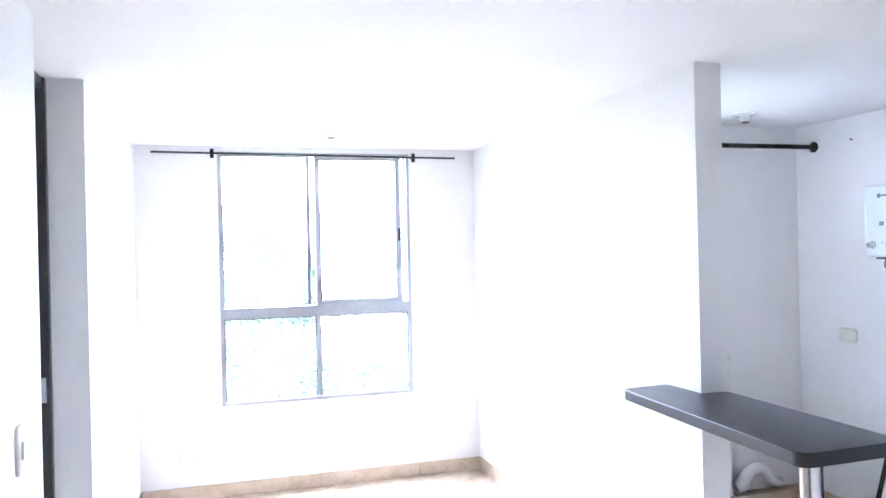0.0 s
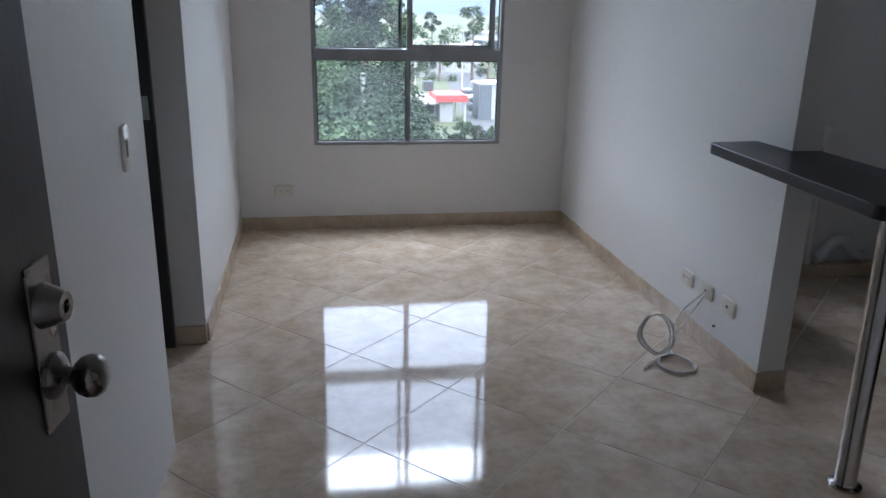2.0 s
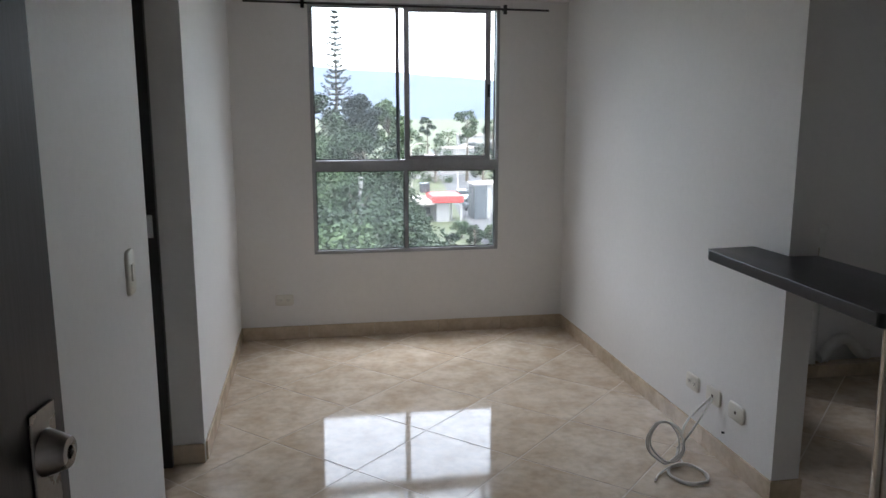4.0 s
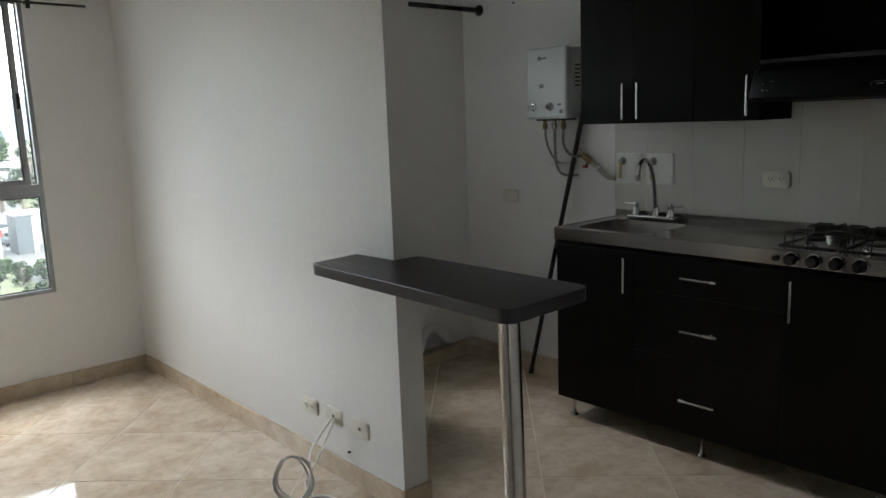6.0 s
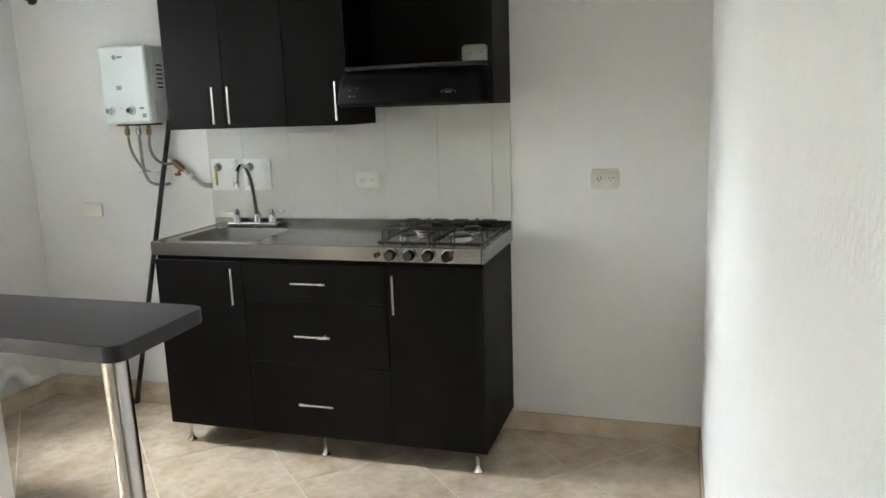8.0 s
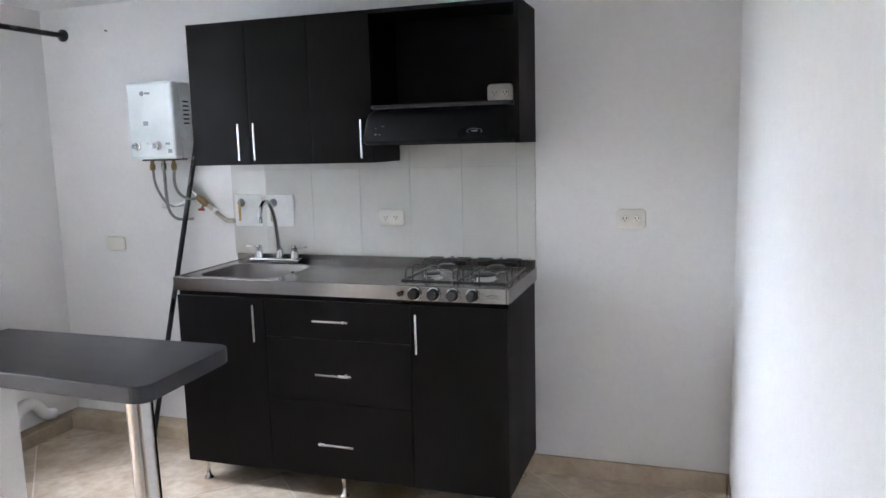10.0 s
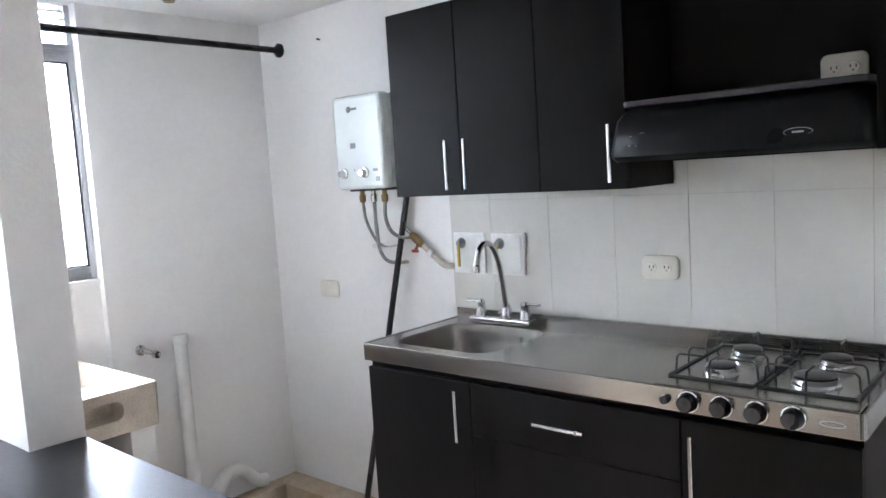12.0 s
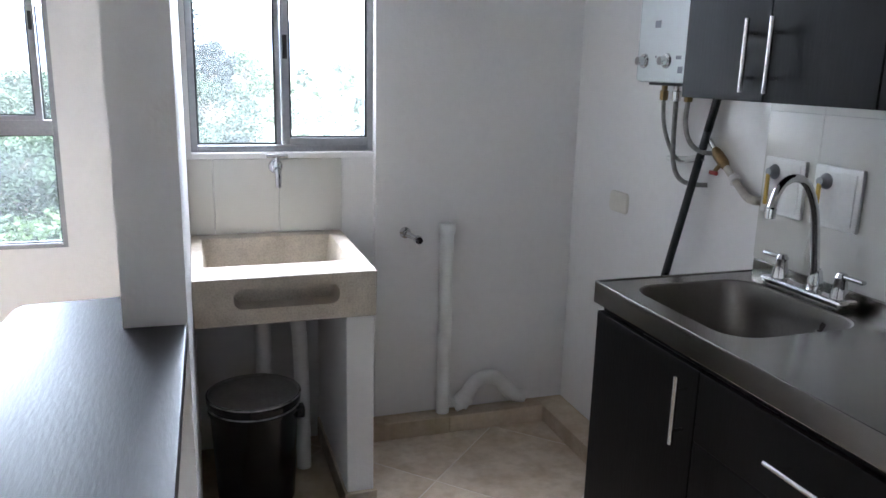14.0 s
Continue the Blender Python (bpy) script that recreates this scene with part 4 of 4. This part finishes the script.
bucket = thing("paint_bucket", (0.285, 0.93, 0), "black plastic paint bucket with worn printed rim", "bucket")
BC = (0.285, 0.93, 0)
turned("tub", BUCKET, [(0.0, 0.0), (0.118, 0.0), (0.124, 0.006), (0.140, 0.33), (0.141, 0.345)], BC, parent=bucket, seg=40)
turned("collar", BUCKET, [(0.140, 0.318), (0.1465, 0.322), (0.1465, 0.334), (0.141, 0.340), (0.141, 0.350), (0.149, 0.352), (0.150, 0.370), (0.146, 0.377)], BC, parent=bucket, seg=40)
turned("rim_line", BUCKETRIM, [(0.1495, 0.3705), (0.1515, 0.3715), (0.1515, 0.3745), (0.1480, 0.3760)], BC, parent=bucket, seg=40)
turned("rim_line", BUCKETRIM, [(0.1470, 0.3375), (0.1480, 0.3385), (0.1480, 0.3405), (0.1430, 0.3415)], BC, parent=bucket, seg=40)
turned("lid", BUCKETIN, [(0.146, 0.377), (0.141, 0.376), (0.139, 0.371), (0.10, 0.370), (0.0, 0.371)], BC, parent=bucket, seg=40)
boxes("lug", BUCKET, [(BC[0] + 0.128, BC[0] + 0.158, BC[1] - 0.05, BC[1] - 0.01, 0.285, 0.325)], bucket, bev=0.006)
shift(bucket)


# ---- outside ----
GZ = -9.0


def ground_mesh():
    bm = bmesh.new()
    box(bm, -3000, 3000, 4.0, 3200, GZ - 1, GZ)
    return tagged(put("ground", bm, LAWN), "grass and scrub below the building", "ground", kind="structure")


ground_mesh()
tagged(boxes("wall_facade", RENDERWALL, [(-9, 9, 2.585, 2.62, GZ, -0.21)]), "pale rendered facade below the flat", "wall", kind="structure")


def polar(az, d, z=0.0):
    """A place at an azimuth from the window axis and a distance."""
    return Vector((-1.6 + d * math.sin(radians(az)), -2.3 + d * math.cos(radians(az)), z))


def leaf_cloud(bm, rng, centre, size, count, leaf):
    for _ in range(count):
        d = Vector((rng.gauss(0, 1), rng.gauss(0, 1), rng.gauss(0, 1))).normalized() * (rng.random() ** 0.45)
        c = centre + Vector((d.x * size.x, d.y * size.y, d.z * size.z))
        u = Vector((rng.uniform(-1, 1), rng.uniform(-1, 1), rng.uniform(-0.6, 0.6))).normalized()
        w = u.cross(Vector((rng.uniform(-1, 1), rng.uniform(-1, 1), rng.uniform(-1, 1)))).normalized()
        s = leaf * rng.uniform(0.6, 1.4)
        bm.faces.new([bm.verts.new(c + q) for q in (u * -s, w * s * 0.45, u * s, w * -s * 0.45)])


def tree(az, d, top, width, kind, label, seed, drop=None, leaf=0.16, dense=1.0):
    """A tapered trunk with limbs and a crown of leaf clumps, top is the crown's height."""
    rng = random.Random(seed)
    at = polar(az, d, GZ)
    t = thing("tree", at, label, "tree", "trees outside")
    hgt = top - GZ
    low = drop if drop is not None else GZ + hgt * 0.35
    bm = bmesh.new()
    tube(bm, [at, at + Vector((0.1, 0.1, hgt * 0.4)), at + Vector((0, 0, hgt * 0.85))], [0.02 * hgt + 0.05, 0.014 * hgt + 0.04, 0.03], 8)
    cr = bmesh.new()
    half = (top - low) / 2
    mid = low + half
    for k in range(int(30 * dense)):
        a, v = rng.uniform(0, 2 * math.pi), rng.uniform(-0.95, 0.95)
        r = width / 2 * math.sqrt(max(0.05, 1 - v * v)) * rng.uniform(0.35, 1.0)
        c = Vector((at.x + r * math.cos(a), at.y + r * math.sin(a), mid + v * half * 0.85))
        tube(bm, [(at.x, at.y, max(GZ + 0.5, c.z - half * 0.4)), c], [0.05, 0.015], 5)
        s = width * rng.uniform(0.11, 0.22)
        leaf_cloud(cr, rng, c, Vector((s, s, min(half * 0.4, s * 0.8))), int(160 * dense), leaf)
    put("trunk", bm, BARK, t)
    put("crown", cr, kind, t)
    shift(t)
    return t


def conifer(az, d, low, top, width, seed):
    rng = random.Random(seed)
    at = polar(az, d, GZ)
    t = thing("tree", at, "tall slender conifer with sparse tiered branches", "tree", "trees outside")
    bm, cr = bmesh.new(), bmesh.new()
    tube(bm, [at, (at.x, at.y, low), (at.x, at.y, top)], [0.30, 0.12, 0.02], 8)
    z, turn = low, 0.0
    while z < top - 0.15:
        f = (top - z) / (top - low)
        reach = width / 2 * (0.10 + 0.90 * f)
        turn += 0.7
        for k in range(7):
            a = turn + k * 0.898 + rng.uniform(-0.2, 0.2)
            r = reach * rng.uniform(0.65, 1.08)
            s = Vector((at.x, at.y, z + rng.uniform(-0.05, 0.05)))
            e = s + Vector((r * math.cos(a), r * math.sin(a), r * rng.uniform(0.10, 0.38)))
            mid = s.lerp(e, 0.6) - Vector((0, 0, 0.10 * r))
            tube(bm, [s, mid, e], [0.035, 0.02, 0.008], 4)
            for q in range(7):
                p = s.lerp(mid, q / 4) if q < 4 else mid.lerp(e, (q - 3) / 3)
                leaf_cloud(cr, rng, p, Vector((0.11, 0.11, 0.05)), 6, 0.08)
        z += 0.30 + 0.12 * rng.random()
    put("trunk", bm, BARK, t)
    put("needles", cr, LEAFS[3], t)
    shift(t)


conifer(1.9, 55, 0.2, 8.8, 3.3, 3)
tree(3.6, 50, 2.9, 2.5, LEAFS[3], "dark dense rounded tree", 5, drop=-1.6, leaf=0.11, dense=1.5)
tree(5.7, 52, 2.7, 2.8, LEAFS[2], "light green broadleaf tree", 6, drop=-2.4, leaf=0.13, dense=1.2)
tree(-0.3, 48, 3.6, 4.0, LEAFS[0], "dark green broadleaf tree", 7, drop=-2.5, leaf=0.15, dense=1.2)
rng = random.Random(12)
for i in range(30):
    az = -22 + 26.0 * (i % 10) / 9 + rng.uniform(-1.0, 0.6)
    row = i // 10
    d = (24, 32, 41)[row] + rng.uniform(-2, 2)
    top = (-2.0, -0.9, 0.5)[row] + rng.uniform(-0.8, 0.7)
    tree(az, d, top, rng.uniform(4.2, 5.6), LEAFS[(0, 1, 1, 2, 0)[i % 5]], ("dense green tree on the slope", "leafy scrub tree on the slope")[i % 2], 40 + i,
         drop=top - rng.uniform(4.2, 5.5), leaf=0.105, dense=1.6)
for i in range(10):
    az = 6.8 + i * 1.7
    tree(az, 44 + rng.uniform(-3, 3), -6.4 + rng.uniform(-0.6, 0.5), 3.0, LEAFS[i % 2], "low green hedge shrub", 90 + i, drop=-9.0, leaf=0.14)
for az, d, top, w, s in ((8.6, 130, 1.4, 2.6, 120), (11.6, 120, 2.6, 4.0, 121), (10.2, 150, -0.6, 7, 122), (13.5, 140, 1.0, 6, 123), (7.2, 110, -0.4, 6, 124),
                         (15.5, 130, 1.0, 8, 125), (19.0, 120, 1.2, 9, 126), (23.0, 120, 0.6, 9, 127), (9.2, 118, -2.2, 7, 128), (12.8, 118, -2.6, 6, 129)):
    tree(az, d, top, w, LEAFS[(0, 1, 1)[s % 3]], "distant dark green tree", s, drop=top - w * 1.35, leaf=0.22, dense=0.55)
# utility pole among the trees
p = polar(3.5, 30, GZ)
up = thing("utility_pole", p, "pale concrete utility pole among trees", "utility pole")
tubes("shaft", RENDERWALL, [p, (p.x, p.y, -1.0)], [0.14, 0.09], up, 10)
shift(up)
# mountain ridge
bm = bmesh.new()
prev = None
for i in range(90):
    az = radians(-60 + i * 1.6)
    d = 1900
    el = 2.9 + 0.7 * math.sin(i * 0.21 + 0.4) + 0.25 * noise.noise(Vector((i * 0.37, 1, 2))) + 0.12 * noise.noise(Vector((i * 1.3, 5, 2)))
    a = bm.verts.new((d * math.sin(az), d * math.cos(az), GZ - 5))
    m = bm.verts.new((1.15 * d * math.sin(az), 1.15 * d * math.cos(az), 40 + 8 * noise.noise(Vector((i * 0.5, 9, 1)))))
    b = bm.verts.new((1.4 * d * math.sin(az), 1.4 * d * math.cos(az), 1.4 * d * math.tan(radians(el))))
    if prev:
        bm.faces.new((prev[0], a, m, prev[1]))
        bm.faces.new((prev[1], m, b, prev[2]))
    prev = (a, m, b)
tagged(put("backdrop", bm, HILL, smooth=True), "wooded mountain ridge with blue haze painted into its colour", "mountain", kind="structure")
# road and small buildings
r0 = polar(11.5, 92, GZ + 0.01)
bm = bmesh.new()
pts = [polar(a, d, GZ + 0.02) for a, d in ((16, 62), (13.5, 80), (12, 105), (10.5, 150), (9.5, 230))]
for a, b in zip(pts, pts[1:]):
    n = Vector((1, 0.2, 0)) * 3.6
    bm.faces.new([bm.verts.new(q) for q in (a - n, a + n, b + n, b - n)])
tagged(put("road", bm, ASPHALT), "grey road between the trees", "road", kind="structure")


def shop():
    c = polar(9.6, 74, GZ)
    t = thing("shop_building", c, "low white building with a red roof edge", "building")
    x, y = c.x, c.y
    boxes("wall", RENDERWALL, [(x - 0.4, x + 0.9, y, y + 5, GZ, GZ + 1.9), (x - 3.0, x - 0.4, y + 1.5, y + 5, GZ, GZ + 1.7)], t)
    boxes("roof", ROOFGREY, [(x - 3.2, x - 0.6, y - 0.5, y + 5.2, GZ + 1.75, GZ + 2.1)], t)
    boxes("fascia", REDROOF, [(x - 0.9, x + 2.2, y - 0.6, y + 4.0, GZ + 1.95, GZ + 2.6)], t, bev=0.05)
    boxes("pillar", RENDERWALL, [(x + 1.9, x + 2.1, y - 0.4, y - 0.2, GZ, GZ + 1.95), (x + 1.2, x + 1.35, y + 1, y + 1.2, GZ, GZ + 1.95)], t)
    boxes("window", DARKGLASS, [(x - 2.6, x - 0.8, y + 1.45, y + 1.5, GZ + 0.6, GZ + 1.3)], t)
    boxes("rooftop_tank", DARKGLASS, [(x - 1.6, x - 0.6, y + 3, y + 4, GZ + 2.6, GZ + 3.6)], t, bev=0.1)
    shift(t)
    s = polar(12.7, 76, GZ)
    b = thing("slate_tower", s, "narrow grey slab-like roadside building", "building")
    boxes("wall", SLATE, [(s.x - 0.70, s.x + 0.60, s.y, s.y + 3, GZ, GZ + 3.4)], b)
    boxes("roof", RENDERWALL, [(s.x - 0.9, s.x + 1.2, s.y - 0.05, s.y + 3.1, GZ + 3.4, GZ + 3.6)], b, bev=0.05)
    boxes("side_wall", RENDERWALL, [(s.x + 0.60, s.x + 1.0, s.y + 0.1, s.y + 3, GZ, GZ + 3.4)], b)
    shift(b)
    for az, d, w, h in ((14.3, 82, 3.2, 2.8), (10.9, 135, 6, 4.5), (8.3, 125, 5, 3.5), (12.6, 165, 9, 6.0)):
        q = polar(az, d, GZ)
        o = thing("far_house", q, "small pale house with grey roof", "building", "houses in the distance")
        boxes("wall", RENDERWALL, [(q.x - w / 2, q.x + w / 2, q.y, q.y + 4, GZ, GZ + h)], o)
        boxes("roof", ROOFGREY, [(q.x - w / 2 - 0.2, q.x + w / 2 + 0.2, q.y - 0.3, q.y + 4.2, GZ + h, GZ + h + 0.3)], o)
        boxes("window", DARKGLASS, [(q.x - w * 0.3, q.x - w * 0.1, q.y - 0.05, q.y, GZ + h * 0.4, GZ + h * 0.75), (q.x + w * 0.1, q.x + w * 0.3, q.y - 0.05, q.y, GZ + h * 0.4, GZ + h * 0.75)], o)
        shift(o)


shop()


def parked_car(az, d, mat, label, seed):
    q = polar(az, d, GZ)
    t = thing("parked_car", q, label, "car", "cars by the road")
    x, y = q.x, q.y
    boxes("body", mat, [(x - 0.85, x + 0.85, y - 2.0, y + 2.0, GZ + 0.3, GZ + 0.9)], t, bev=0.15)
    boxes("cabin", DARKGLASS, [(x - 0.75, x + 0.75, y - 1.0, y + 1.3, GZ + 0.88, GZ + 1.45)], t, bev=0.2)
    for i in (-0.8, 0.8):
        for j in (-1.3, 1.3):
            turned("wheel", RUBBER, [(0.0, -0.1), (0.32, -0.1), (0.32, 0.1), (0.0, 0.1)], (x + i, y + j, GZ + 0.32), "x", t, 12)
    shift(t)


parked_car(11.35, 92, ENAMEL, "white car parked by the road", 1)
parked_car(11.9, 84, SLATE, "dark grey car parked by the road", 2)
parked_car(14.6, 78, ENAMEL, "white car parked by the road", 3)
for i, (az, d, h) in enumerate(((7.6, 66, 2.2), (8.2, 70, 1.6), (11.2, 64, 1.5), (12.2, 60, 1.7), (13.4, 62, 1.4), (14.6, 60, 1.8), (10.3, 58, 1.3), (7.0, 74, 3.4), (13.9, 90, 2.6), (15.4, 84, 3.0))):
    tree(az, d, GZ + h, h * 1.1, LEAFS[i % 3], "small garden shrub on the lawn", 150 + i, drop=GZ + 0.2, leaf=0.10, dense=0.6)
for az, d, h in ((7.4, 86, 7.0), (10.9, 98, 6.5), (14.2, 70, 5.0)):
    q = polar(az, d, GZ)
    lp = thing("street_lamp", q, "grey street lamp post by the road", "street lamp", "street lamps")
    tubes("post", ROOFGREY, [q, (q.x, q.y, GZ + h), (q.x + 0.9, q.y, GZ + h + 0.2)], [0.10, 0.06, 0.05], lp, 8)
    boxes("head", ROOFGREY, [(q.x + 0.7, q.x + 1.3, q.y - 0.12, q.y + 0.12, GZ + h + 0.12, GZ + h + 0.26)], lp, bev=0.03)
    shift(lp)

# ---- tiles of walls and floor ----
splash = new("wall_tiles_kitchen")
tagged(splash, "white glazed kitchen wall tiles with pale joints", "wall tiles", kind="structure")
boxes("joint_bed", WGROUT, [(XE - 0.0065, XE - 0.0005, -1.244, 0.204, 0.9035, 1.50)], splash)
COLS = [0.204, 0.022, -0.218, -0.456, -0.694, -0.930, -1.166, -1.244]
for a, b in zip(COLS, COLS[1:]):
    for c, d in ((0.936, 1.324), (1.324, 1.50)):
        boxes("tile", WTILE, [(XE - 0.0105, XE - 0.006, b + 0.0006, a - 0.0006, c + 0.0006, d - 0.0006)], splash, bev=0.0006)


def clip(poly, axis, limit, keep_low):
    out = []
    for i, p in enumerate(poly):
        q = poly[(i + 1) % len(poly)]
        pin = (p[axis] <= limit) == keep_low
        qin = (q[axis] <= limit) == keep_low
        if pin:
            out.append(p)
        if pin != qin:
            f = (limit - p[axis]) / (q[axis] - p[axis])
            out.append((p[0] + f * (q[0] - p[0]), p[1] + f * (q[1] - p[1])))
    return out


HD = 0.343   # half diagonal of a floor tile
for i in range(-16, 17):
    for j in range(-16, 17):
        cx, cy = -1.51 + HD * (i + j), -0.175 + HD + HD * (i - j)
        if not (XL - 0.6 < cx < XE + 0.4 and -2.9 < cy < YN + 0.4):
            continue
        h = HD - 0.0046
        whole = [(cx + h, cy), (cx, cy + h), (cx - h, cy), (cx, cy - h)]
        edges = [(0, XL - 0.25, False), (0, XE - 0.001, True), (1, -2.7, False), (1, YN - 0.001, True)]
        if cy + HD < YK:
            sides = [edges]
        else:
            sides = [edges + [(0, 0.05, True)], edges + [(0, 0.052, False), (1, YK - 0.001, True)]]
        for limits in sides:
            poly = whole
            for lim in limits:
                if len(poly) > 2:
                    poly = clip(poly, *lim)
            if len(poly) < 3:
                continue
            bm = bmesh.new()
            prism(bm, [(x - cx, y - cy) for x, y in poly], -0.006, 0.0)
            ob = put("tile", bm, FLOOR, floor)
            ob.location = (cx, cy, 0)
